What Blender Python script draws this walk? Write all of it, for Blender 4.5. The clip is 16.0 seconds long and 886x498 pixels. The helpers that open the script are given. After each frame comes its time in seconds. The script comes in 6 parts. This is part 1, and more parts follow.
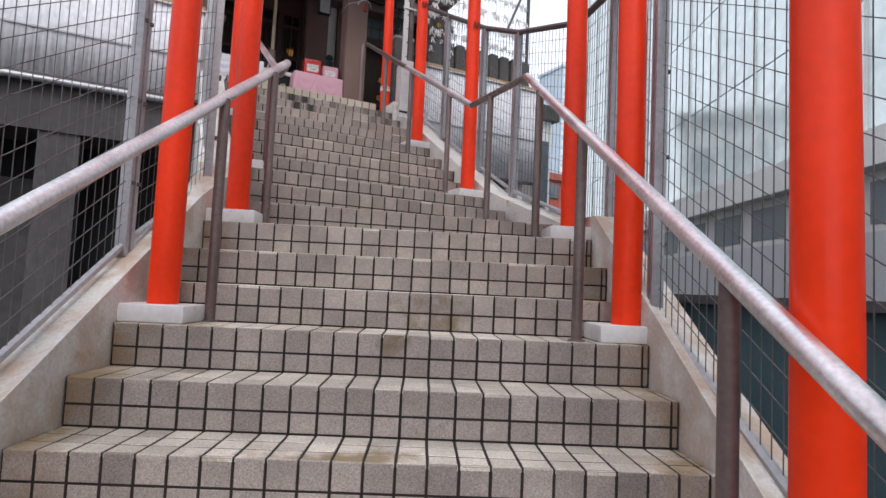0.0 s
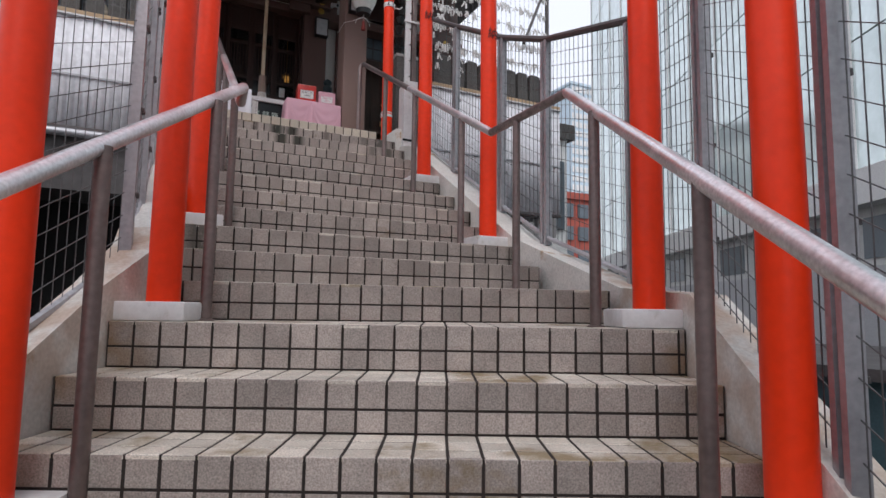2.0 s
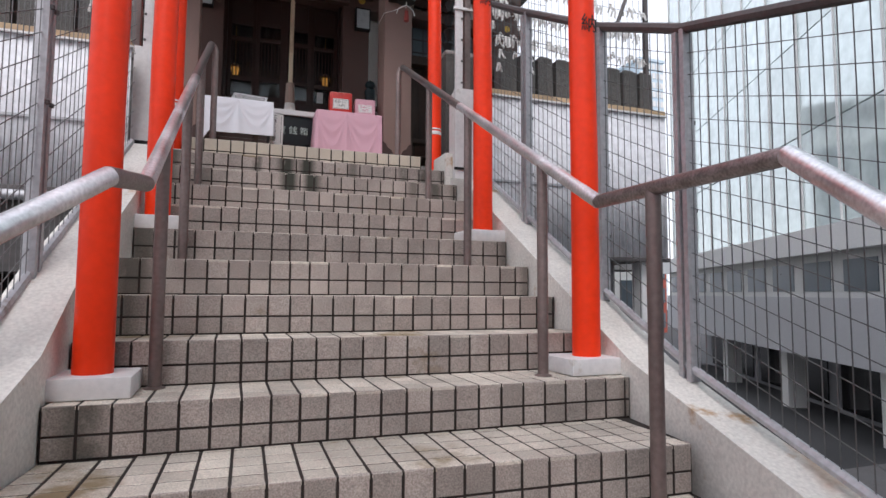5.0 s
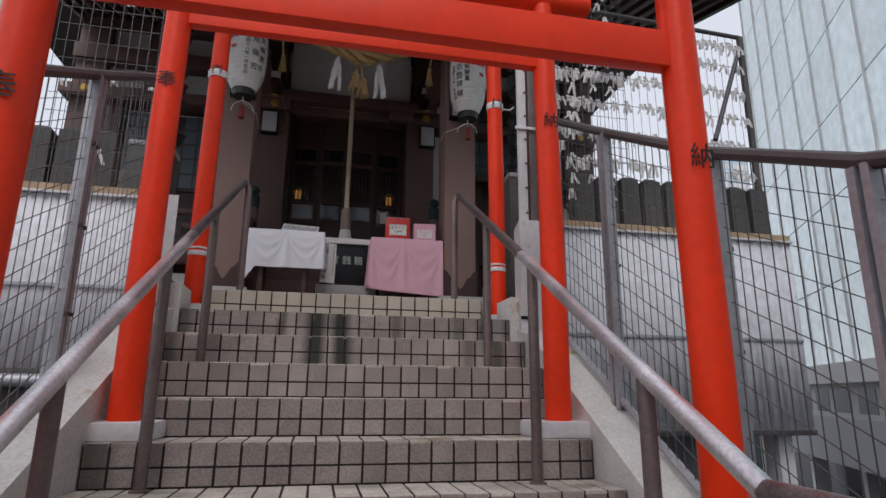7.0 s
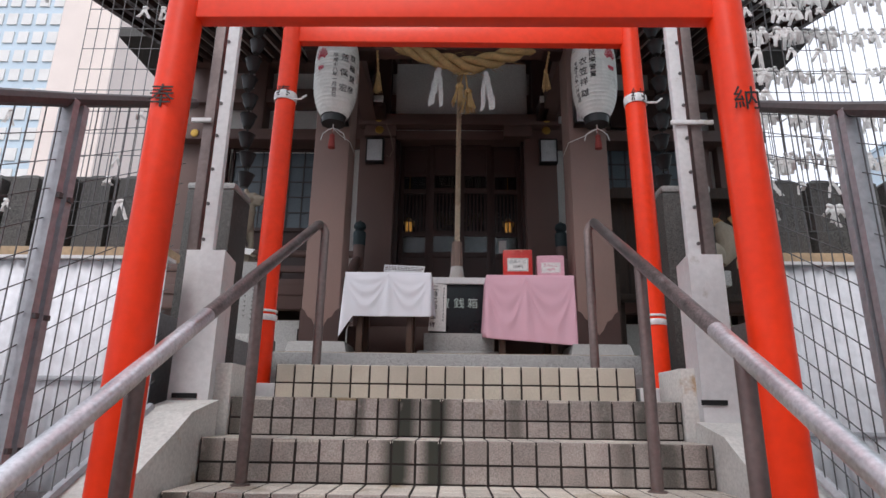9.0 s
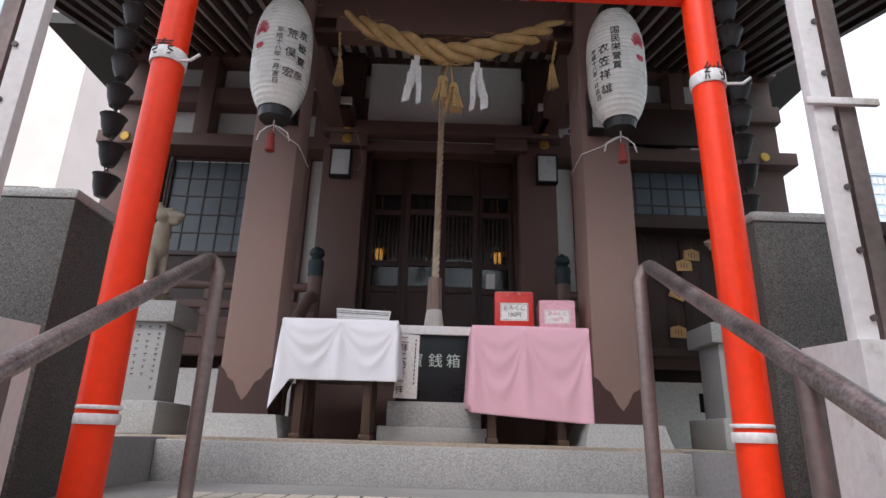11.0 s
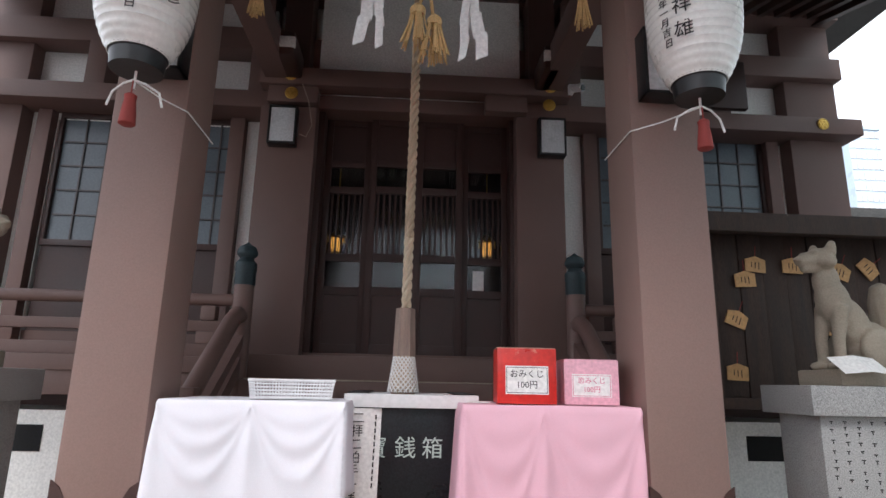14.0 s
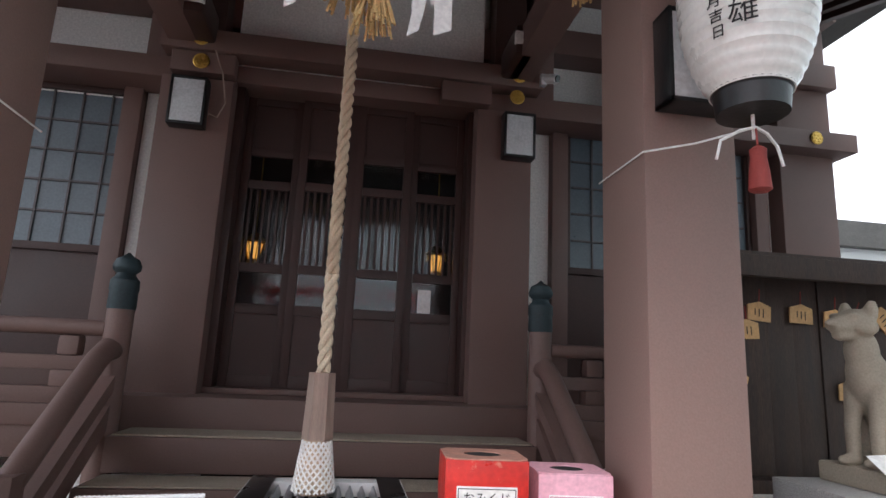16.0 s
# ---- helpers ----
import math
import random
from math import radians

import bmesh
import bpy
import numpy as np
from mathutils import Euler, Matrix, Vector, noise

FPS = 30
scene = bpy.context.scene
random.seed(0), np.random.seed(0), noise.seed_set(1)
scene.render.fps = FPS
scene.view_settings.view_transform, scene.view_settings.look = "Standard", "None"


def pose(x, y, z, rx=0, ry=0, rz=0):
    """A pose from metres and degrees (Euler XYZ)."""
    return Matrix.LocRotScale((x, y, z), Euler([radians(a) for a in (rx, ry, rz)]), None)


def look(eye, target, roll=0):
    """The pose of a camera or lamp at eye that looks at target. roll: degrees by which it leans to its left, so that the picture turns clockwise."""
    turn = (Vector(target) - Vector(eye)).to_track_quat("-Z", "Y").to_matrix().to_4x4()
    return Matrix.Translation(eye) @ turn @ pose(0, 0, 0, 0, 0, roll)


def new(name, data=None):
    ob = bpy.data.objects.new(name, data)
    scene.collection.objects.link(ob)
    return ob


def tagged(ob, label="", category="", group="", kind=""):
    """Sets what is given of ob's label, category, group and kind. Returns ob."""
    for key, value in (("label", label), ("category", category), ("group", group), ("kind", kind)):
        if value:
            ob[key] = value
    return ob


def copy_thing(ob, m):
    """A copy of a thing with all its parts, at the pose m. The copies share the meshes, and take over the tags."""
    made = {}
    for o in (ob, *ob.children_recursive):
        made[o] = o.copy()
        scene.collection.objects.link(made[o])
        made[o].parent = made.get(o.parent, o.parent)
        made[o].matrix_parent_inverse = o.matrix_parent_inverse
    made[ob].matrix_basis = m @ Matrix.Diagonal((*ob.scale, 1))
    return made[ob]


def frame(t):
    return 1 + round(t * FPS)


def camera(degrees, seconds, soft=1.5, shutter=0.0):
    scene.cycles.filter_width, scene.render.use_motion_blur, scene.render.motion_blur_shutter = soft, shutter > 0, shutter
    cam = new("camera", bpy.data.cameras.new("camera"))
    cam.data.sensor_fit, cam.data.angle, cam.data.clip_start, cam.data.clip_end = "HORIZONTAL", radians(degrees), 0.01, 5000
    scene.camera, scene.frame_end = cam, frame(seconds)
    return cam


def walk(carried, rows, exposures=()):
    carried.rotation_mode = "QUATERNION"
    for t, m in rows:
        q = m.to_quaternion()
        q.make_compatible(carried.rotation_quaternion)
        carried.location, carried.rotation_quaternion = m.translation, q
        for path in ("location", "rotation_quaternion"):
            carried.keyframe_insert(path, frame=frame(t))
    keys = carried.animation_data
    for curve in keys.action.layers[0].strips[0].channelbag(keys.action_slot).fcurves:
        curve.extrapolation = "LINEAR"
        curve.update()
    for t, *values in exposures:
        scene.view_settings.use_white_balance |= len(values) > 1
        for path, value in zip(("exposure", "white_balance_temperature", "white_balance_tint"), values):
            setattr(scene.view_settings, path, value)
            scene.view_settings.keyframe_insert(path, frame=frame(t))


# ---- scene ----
UNIT = 1.12  # metres to one unit of the plan below: riser 0.174, tile pitch 0.099, table 0.76
cam = camera(74.2, 16.0)
PATH = [
    (0, (-1.525, -6.342, 1.57), (-0.607, -4.57, 1.706), 2.7),
    (0.5, (-1.37, -6.117, 1.621), (-0.649, -4.261, 1.805), 3.0),
    (1, (-1.314, -5.872, 1.72), (-0.584, -4.027, 1.967), 2.6),
    (1.5, (-1.203, -5.682, 1.823), (-0.345, -3.904, 2.142), 1.0),
    (2, (-1.109, -5.485, 1.916), (-0.237, -3.696, 2.12), 0.9),
    (2.5, (-1.087, -5.302, 2.027), (-0.204, -3.512, 2.168), 1.1),
    (3, (-0.994, -5.117, 2.135), (-0.09, -3.338, 2.271), 1.3),
    (3.5, (-0.938, -4.907, 2.279), (-0.067, -3.111, 2.416), 1.2),
    (6, (-0.34, -3.885, 2.902), (0.169, -1.961, 3.107), 0.3),
    (6.5, (-0.319, -3.747, 3.044), (0.117, -1.823, 3.375), 0.5),
    (7, (-0.193, -3.564, 3.125), (0.206, -1.663, 3.602), 0.5),
    (7.5, (-0.122, -3.366, 3.17), (0.206, -1.444, 3.613), 0.3),
    (8, (-0.116, -3.154, 3.306), (0.103, -1.216, 3.749), 1.1),
    (8.5, (-0.071, -2.932, 3.374), (0.011, -0.994, 3.864), 0.4),
    (9, (-0.009, -2.677, 3.507), (-0.046, -0.751, 4.046), 0.8),
    (9.5, (-0.046, -2.353, 3.621), (-0.067, -0.446, 4.226), 1.8),
    (12, (0.058, -1.186, 4.216), (0.098, 0.716, 4.832), 1.2),
    (12.5, (0.01, -1.004, 4.37), (0.054, 0.901, 4.978), 0.8),
    (13, (0.043, -0.809, 4.414), (0.163, 1.107, 4.974), 1.0),
    (13.5, (0.048, -0.607, 4.524), (0.135, 1.33, 5.016), 1.4),
    (14, (0.03, -0.392, 4.662), (0.143, 1.554, 5.111), 1.2),
    (14.5, (0.07, -0.214, 4.788), (0.17, 1.737, 5.215), 2.0),
    (15, (0.034, -0.031, 4.849), (0.1, 1.927, 5.249), 1.9),
    (15.5, (0.009, 0.117, 4.983), (0.107, 2.075, 5.378), 1.6),
    (16, (0.105, 0.298, 5.07), (0.399, 2.239, 5.455), 2.6),
]
EXPOSURE = [(0.0, 0.3, 6200, 13), (1.0, 0.2, 6200, 13), (1.5, -0.10, 6200, 13), (2.0, 0.03, 6200, 13), (3.5, 0.38, 6200, 13), (6.0, 0.13, 6200, 13), (6.5, -0.1, 6200, 13), (7.0, -0.36, 6200, 13),
            (7.5, -0.1, 6200, 13), (8.0, 0.06, 6200, 13), (8.5, 0.08, 6200, 13), (9.0, 0.24, 6200, 13), (9.5, 0.32, 6200, 13), (12.0, 0.8, 6200, 12), (14.0, 1.0, 6200, 12), (15.5, 1.1, 6200, 12), (16.0, 1.3, 6200, 12)]
walk(cam, [(t, look([v * UNIT for v in eye], [v * UNIT for v in target], roll)) for t, eye, target, roll in PATH], EXPOSURE)

# ---- world, sun ----
world = bpy.data.worlds.new("overcast_sky")
scene.world = world
world.use_nodes = True
wn = world.node_tree.nodes
wl = world.node_tree.links
sky = wn.new("ShaderNodeTexSky")
sky.sky_type = "NISHITA"
sky.sun_disc = False
sky.sun_elevation = radians(52)
sky.sun_rotation = radians(196)
sky.air_density = 1.5
sky.dust_density = 4.0
cloud = wn.new("ShaderNodeMixRGB")
cloud.inputs[0].default_value = 0.82
cloud.inputs[2].default_value = (10.2, 10.4, 10.9, 1)
wl.new(sky.outputs[0], cloud.inputs[1])
wl.new(cloud.outputs[0], wn["Background"].inputs[0])
wn["Background"].inputs[1].default_value = 0.108
sun_data = bpy.data.lights.new("sun", "SUN")
sun_data.energy = 1.5
sun_data.angle = radians(25)
sun_data.color = (1.0, 0.97, 0.93)
sun = new("sun", sun_data)
sun.matrix_world = look((-2.5, -8.7, 15), (0, 0, 3))


# ---- materials ----
def material(name, base, rough=0.6, metal=0.0, var=0.18, scale=3.0, fine=60.0, fine_var=0.12, bump=0.15, rand=0.0,
             stain=None, stain_scale=1.6, stain_cut=0.56, coat=0.0, transmission=0.0, stretch=None, spec=0.5, emit=0.0):
    m = bpy.data.materials.new(name)
    m.use_nodes = True
    n, l = m.node_tree.nodes, m.node_tree.links
    b = n["Principled BSDF"]
    geo = n.new("ShaderNodeNewGeometry")
    src = geo.outputs["Position"]
    if stretch:
        mp = n.new("ShaderNodeMapping")
        mp.inputs["Scale"].default_value = stretch
        l.new(src, mp.inputs["Vector"])
        src = mp.outputs[0]
    big, small = n.new("ShaderNodeTexNoise"), n.new("ShaderNodeTexNoise")
    big.inputs["Scale"].default_value, big.inputs["Detail"].default_value = scale, 4
    small.inputs["Scale"].default_value, small.inputs["Detail"].default_value = fine, 3
    l.new(src, big.inputs["Vector"])
    l.new(src, small.inputs["Vector"])

    def remap(sock, lo, hi):
        r = n.new("ShaderNodeMapRange")
        r.inputs["From Min"].default_value, r.inputs["From Max"].default_value = 0.3, 0.7
        r.inputs["To Min"].default_value, r.inputs["To Max"].default_value = lo, hi
        l.new(sock, r.inputs["Value"])
        return r.outputs[0]

    def times(a, c):
        t = n.new("ShaderNodeMath")
        t.operation = "MULTIPLY"
        l.new(a, t.inputs[0])
        l.new(c, t.inputs[1])
        return t.outputs[0]

    k = times(remap(big.outputs["Fac"], 1 - var, 1 + var), remap(small.outputs["Fac"], 1 - fine_var, 1 + fine_var))
    if rand:
        oi = n.new("ShaderNodeObjectInfo")
        r = n.new("ShaderNodeMapRange")
        r.inputs["To Min"].default_value, r.inputs["To Max"].default_value = 1 - rand, 1 + rand
        l.new(oi.outputs["Random"], r.inputs["Value"])
        k = times(k, r.outputs[0])
    mul = n.new("ShaderNodeVectorMath")
    mul.operation = "SCALE"
    mul.inputs[0].default_value = base
    l.new(k, mul.inputs["Scale"])
    col = mul.outputs[0]
    if stain:
        st = n.new("ShaderNodeTexNoise")
        st.inputs["Scale"].default_value, st.inputs["Detail"].default_value = stain_scale, 6
        st.inputs["Roughness"].default_value = 0.65
        l.new(geo.outputs["Position"], st.inputs["Vector"])
        r = n.new("ShaderNodeMapRange")
        r.inputs["From Min"].default_value, r.inputs["From Max"].default_value = stain_cut, stain_cut + 0.09
        r.inputs["To Max"].default_value = 0.85
        l.new(st.outputs["Fac"], r.inputs["Value"])
        mx = n.new("ShaderNodeMixRGB")
        mx.inputs[2].default_value = (*stain, 1)
        l.new(r.outputs[0], mx.inputs[0])
        l.new(col, mx.inputs[1])
        col = mx.outputs[0]
    l.new(col, b.inputs["Base Color"])
    rr = remap(big.outputs["Fac"], max(rough - 0.08, 0.02), min(rough + 0.1, 1))
    l.new(rr, b.inputs["Roughness"])
    b.inputs["Metallic"].default_value = metal
    b.inputs["Coat Weight"].default_value = coat
    b.inputs["Transmission Weight"].default_value = transmission
    b.inputs["Specular IOR Level"].default_value = spec
    if emit:
        b.inputs["Emission Color"].default_value = (*base, 1)
        b.inputs["Emission Strength"].default_value = emit
    if bump:
        bp = n.new("ShaderNodeBump")
        bp.inputs["Strength"].default_value, bp.inputs["Distance"].default_value = bump, 0.004
        l.new(small.outputs["Fac"], bp.inputs["Height"])
        l.new(bp.outputs[0], b.inputs["Normal"])
    return m


def drip_on(m, lines, colour):
    """Dark water runs down the risers: soft vertical streaks about the given x, from the third step of the top down."""
    n, l = m.node_tree.nodes, m.node_tree.links
    b = n["Principled BSDF"]
    old = b.inputs["Base Color"].links[0].from_socket
    geo = n.new("ShaderNodeNewGeometry")
    sep = n.new("ShaderNodeSeparateXYZ")
    l.new(geo.outputs["Position"], sep.inputs[0])
    nz = n.new("ShaderNodeTexNoise")
    nz.inputs["Scale"].default_value = 9
    l.new(geo.outputs["Position"], nz.inputs["Vector"])
    total = None
    for x, half, y0, y1, force in lines:
        x, half, y0, y1 = x * UNIT, half * UNIT, y0 * UNIT, y1 * UNIT
        def op(kind, a, c):
            t = n.new("ShaderNodeMath")
            t.operation = kind
            t.use_clamp = kind == "MULTIPLY"
            for i, v in enumerate((a, c)):
                if isinstance(v, (int, float)):
                    t.inputs[i].default_value = v
                else:
                    l.new(v, t.inputs[i])
            return t.outputs[0]
        d = op("ABSOLUTE", op("SUBTRACT", sep.outputs["X"], x), 0)
        side = n.new("ShaderNodeMapRange")
        side.inputs["From Min"].default_value, side.inputs["From Max"].default_value = half, half * 0.3
        l.new(d, side.inputs["Value"])
        a = op("GREATER_THAN", sep.outputs["Y"], y0)
        c = op("LESS_THAN", sep.outputs["Y"], y1)
        patch = n.new("ShaderNodeMapRange")
        patch.inputs["From Min"].default_value, patch.inputs["From Max"].default_value = 0.22, 0.38
        l.new(nz.outputs["Fac"], patch.inputs["Value"])
        f = op("MULTIPLY", op("MULTIPLY", op("MULTIPLY", side.outputs[0], a), c), op("MULTIPLY", patch.outputs[0], force))
        total = f if total is None else op("MAXIMUM", total, f)
    mx = n.new("ShaderNodeMixRGB")
    mx.inputs[2].default_value = (*colour, 1)
    l.new(total, mx.inputs[0])
    l.new(old, mx.inputs[1])
    l.new(mx.outputs[0], b.inputs["Base Color"])


def rust_on(m, colour, inner, outer, strength):
    """Rust and moss that water leaves at the two ends of the lower steps, in patches."""
    n, l = m.node_tree.nodes, m.node_tree.links
    b = n["Principled BSDF"]
    old = b.inputs["Base Color"].links[0].from_socket
    geo = n.new("ShaderNodeNewGeometry")
    across = n.new("ShaderNodeVectorMath")
    across.operation = "DOT_PRODUCT"
    across.inputs[1].default_value = (math.cos(radians(25.5)) / UNIT, -math.sin(radians(25.5)) / UNIT, 0)
    l.new(geo.outputs["Position"], across.inputs[0])

    def op(kind, a, c):
        t = n.new("ShaderNodeMath")
        t.operation = kind
        for i, v in enumerate((a, c)):
            if isinstance(v, (int, float)):
                t.inputs[i].default_value = v
            else:
                l.new(v, t.inputs[i])
        return t.outputs[0]

    def ramp(sock, lo, hi, top):
        r = n.new("ShaderNodeMapRange")
        r.inputs["From Min"].default_value, r.inputs["From Max"].default_value, r.inputs["To Max"].default_value = lo, hi, top
        l.new(sock, r.inputs["Value"])
        return r.outputs[0]

    middle = -0.36 * math.cos(radians(25.5)) + 3.607 * math.sin(radians(25.5))
    aside = ramp(op("ABSOLUTE", op("SUBTRACT", across.outputs["Value"], middle), 0), inner, outer, strength)
    sep = n.new("ShaderNodeSeparateXYZ")
    l.new(geo.outputs["Position"], sep.inputs[0])
    lower = op("LESS_THAN", sep.outputs["Y"], -2.75 * UNIT)
    nz = n.new("ShaderNodeTexNoise")
    nz.inputs["Scale"].default_value, nz.inputs["Detail"].default_value = 7, 5
    l.new(geo.outputs["Position"], nz.inputs["Vector"])
    mask = op("MULTIPLY", op("MULTIPLY", aside, lower), ramp(nz.outputs["Fac"], 0.38, 0.6, 1.0))
    mx = n.new("ShaderNodeMixRGB")
    mx.inputs[2].default_value = (*colour, 1)
    l.new(mask, mx.inputs[0])
    l.new(old, mx.inputs[1])
    l.new(mx.outputs[0], b.inputs["Base Color"])


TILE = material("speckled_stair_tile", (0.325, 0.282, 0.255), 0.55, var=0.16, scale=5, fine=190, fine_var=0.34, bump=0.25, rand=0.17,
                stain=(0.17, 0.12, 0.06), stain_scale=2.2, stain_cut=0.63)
drip_on(TILE, [(-0.21, 0.075, -0.46, 0.0, 1.0), (-0.07, 0.07, -0.46, 0.0, 1.0), (-0.40, 0.04, -0.2, 0.0, 0.7), (0.25, 0.05, -0.2, 0.0, 0.6), (0.78, 0.06, -0.46, 0.0, 0.7), (0.62, 0.05, -0.46, -0.1, 0.5), (-0.93, 0.09, -2.4, 0.1, 0.7), (0.93, 0.05, -2.4, 0.1, 0.5)], (0.03, 0.032, 0.022))
# Paler than the risers: light on the upward faces is put into the base.
TREAD = material("sky_lit_tread_tile", (0.54, 0.49, 0.425), 0.5, var=0.2, scale=4, fine=200, fine_var=0.35, bump=0.2, rand=0.16,
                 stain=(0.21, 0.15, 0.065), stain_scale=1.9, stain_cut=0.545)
rust_on(TILE, (0.20, 0.12, 0.05), 0.78, 1.0, 0.8)
rust_on(TREAD, (0.26, 0.17, 0.07), 0.70, 1.0, 0.85)
TILE_TOP = material("beige_tile", (0.52, 0.465, 0.38), 0.5, var=0.14, fine=200, fine_var=0.15, rand=0.1, stain=(0.22, 0.17, 0.1), stain_cut=0.64)
GROUT = material("dark_joint", (0.022, 0.016, 0.014), 0.9, var=0.25)
CURB = material("weathered_white_concrete", (0.64, 0.62, 0.58), 0.8, var=0.16, scale=2.5, fine=70, bump=0.3, stain=(0.40, 0.23, 0.09), stain_scale=3.4, stain_cut=0.625)
rust_on(CURB, (0.36, 0.17, 0.05), 0.96, 1.0, 0.5)
BASE_WHITE = material("white_base_paint", (0.70, 0.69, 0.69), 0.6, var=0.06, fine=40, fine_var=0.06, bump=0.15, stain=(0.42, 0.38, 0.33), stain_scale=5, stain_cut=0.62)
CONCRETE = material("grey_concrete", (0.28, 0.27, 0.265), 0.85, var=0.2, scale=1.5, fine=50, bump=0.3)
VERMILION = material("vermilion_paint", (0.86, 0.040, 0.003), 0.42, var=0.08, scale=2.0, fine=30, fine_var=0.05, bump=0.06, coat=0.08, spec=0.3)
STEEL = material("galvanised_steel", (0.42, 0.42, 0.44), 0.5, metal=0.55, var=0.16, fine=45, bump=0.1, stain=(0.2, 0.15, 0.12), stain_cut=0.66, stain_scale=5)
STEEL_DARK = material("dark_steel", (0.10, 0.09, 0.09), 0.55, metal=0.4, var=0.2)
POST = material("brown_weathered_steel", (0.20, 0.155, 0.145), 0.4, metal=0.6, var=0.2, fine=50, bump=0.08)
RAIL = material("worn_stainless_rail", (0.80, 0.80, 0.82), 0.36, metal=0.95, var=0.15, scale=6, fine=90, fine_var=0.15, bump=0.06)
RAIL_DULL = material("tarnished_rail", (0.27, 0.235, 0.23), 0.36, metal=0.8, var=0.3, scale=20, fine=120, fine_var=0.3, bump=0.1)
WIRE = material("fence_wire", (0.13, 0.128, 0.13), 0.5, metal=0.5, var=0.15)
CORRUG = material("white_corrugated_sheet", (0.68, 0.68, 0.71), 0.8, var=0.08, scale=0.9, fine=20, bump=0.05, stain=(0.45, 0.42, 0.38), stain_cut=0.68)
CAPPING = material("rusty_capping", (0.46, 0.33, 0.20), 0.7, var=0.25, scale=5)
# Hall timber under the roof: brown darkened to carry the porch shade.
BROWN_SHADED = material("shaded_brown_painted_timber", (0.15, 0.088, 0.075), 0.58, var=0.12, scale=1.4, fine=120, fine_var=0.08, bump=0.12)
# Same brown for the columns, paler for the daylight at the porch front.
BROWN_LIT = material("lit_brown_painted_column", (0.238, 0.152, 0.128), 0.6, var=0.10, scale=1.1, fine=150, fine_var=0.06, bump=0.15)
# Dark timber, its colour deepened further for the shade at the doors.
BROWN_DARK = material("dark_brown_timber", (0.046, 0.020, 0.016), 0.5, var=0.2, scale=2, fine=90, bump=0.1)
PLASTER = material("white_plaster", (0.84, 0.83, 0.80), 0.85, var=0.06, scale=1.2, fine=60, bump=0.08)
BOARD = material("weathered_dark_board", (0.045, 0.028, 0.021), 0.7, var=0.35, scale=3, fine=40, fine_var=0.3, bump=0.3, stretch=(8, 8, 0.8))
GRANITE = material("pale_granite", (0.35, 0.345, 0.335), 0.7, var=0.10, scale=2, fine=190, fine_var=0.40, bump=0.2)
GRANITE_DARK = material("dark_granite", (0.085, 0.081, 0.076), 0.75, var=0.2, scale=3, fine=230, fine_var=0.8, bump=0.3)
FLOOR = material("washed_aggregate_floor", (0.36, 0.30, 0.235), 0.85, var=0.15, scale=3, fine=180, fine_var=0.35, bump=0.4)
SANDSTONE = material("pale_fox_stone", (0.34, 0.29, 0.225), 0.8, var=0.15, scale=4, fine=120, fine_var=0.12, bump=0.25)
CLOTH_WHITE = material("white_cloth", (0.78, 0.77, 0.82), 0.85, var=0.03, fine=300, fine_var=0.03, bump=0.05)
CLOTH_PINK = material("pink_cloth", (0.72, 0.42, 0.50), 0.85, var=0.04, fine=300, fine_var=0.03, bump=0.05)
RED_BOX = material("red_lacquer", (0.55, 0.025, 0.018), 0.35, var=0.15, scale=9, fine=50, stain=(0.60, 0.22, 0.15), stain_scale=14, stain_cut=0.62, coat=0.2)
RED_TOP = material("worn_red_top", (0.42, 0.22, 0.17), 0.55, var=0.25, scale=15)
PINK_BOX = material("pink_card", (0.74, 0.40, 0.48), 0.6, var=0.04)
PAPER = material("white_paper", (0.78, 0.77, 0.75), 0.8, var=0.03, bump=0.02)
PLASTIC = material("white_plastic", (0.74, 0.74, 0.75), 0.4, var=0.03, bump=0.0)
STRAW = material("rice_straw", (0.60, 0.41, 0.18), 0.75, var=0.2, scale=8, fine=150, fine_var=0.3, bump=0.5)
ROPE = material("bell_rope", (0.52, 0.40, 0.28), 0.8, var=0.2, scale=6, fine=200, fine_var=0.2, bump=0.4)
ROPE_PALE = material("pale_rope", (0.62, 0.52, 0.38), 0.8, var=0.15, scale=6, fine=200, fine_var=0.2, bump=0.4)
WOOD_PALE = material("worn_pale_wood", (0.30, 0.215, 0.175), 0.7, var=0.2, scale=4, fine=40, stretch=(10, 10, 1), bump=0.2)
EMA_WOOD = material("votive_plaque_wood", (0.56, 0.33, 0.14), 0.65, var=0.15, scale=6, fine=60, rand=0.15)
TABLE_WOOD = material("table_leg_wood", (0.075, 0.042, 0.028), 0.45, var=0.2, stretch=(8, 8, 1))
LANTERN = material("oiled_lantern_paper", (0.80, 0.79, 0.75), 0.28, var=0.07, scale=5, fine=60, fine_var=0.05, bump=0.1, coat=0.3)
BLACK = material("black_lacquer", (0.012, 0.012, 0.013), 0.35, var=0.2)
INK = material("black_ink", (0.014, 0.013, 0.013), 0.7, var=0.1, bump=0)
INK_PINK = material("pink_ink", (0.60, 0.16, 0.26), 0.7, var=0.1, bump=0)
INK_RED = material("red_ink", (0.62, 0.10, 0.14), 0.7, var=0.1, bump=0)
INK_PALE = material("pale_green_letter", (0.42, 0.50, 0.46), 0.6, var=0.1, bump=0)
BOX_STONE = material("polished_black_stone", (0.008, 0.010, 0.012), 0.28, var=0.3, fine=120, fine_var=0.4, bump=0.03, spec=0.3)
BRASS = material("gilt_brass", (0.62, 0.40, 0.10), 0.35, metal=0.9, var=0.15)
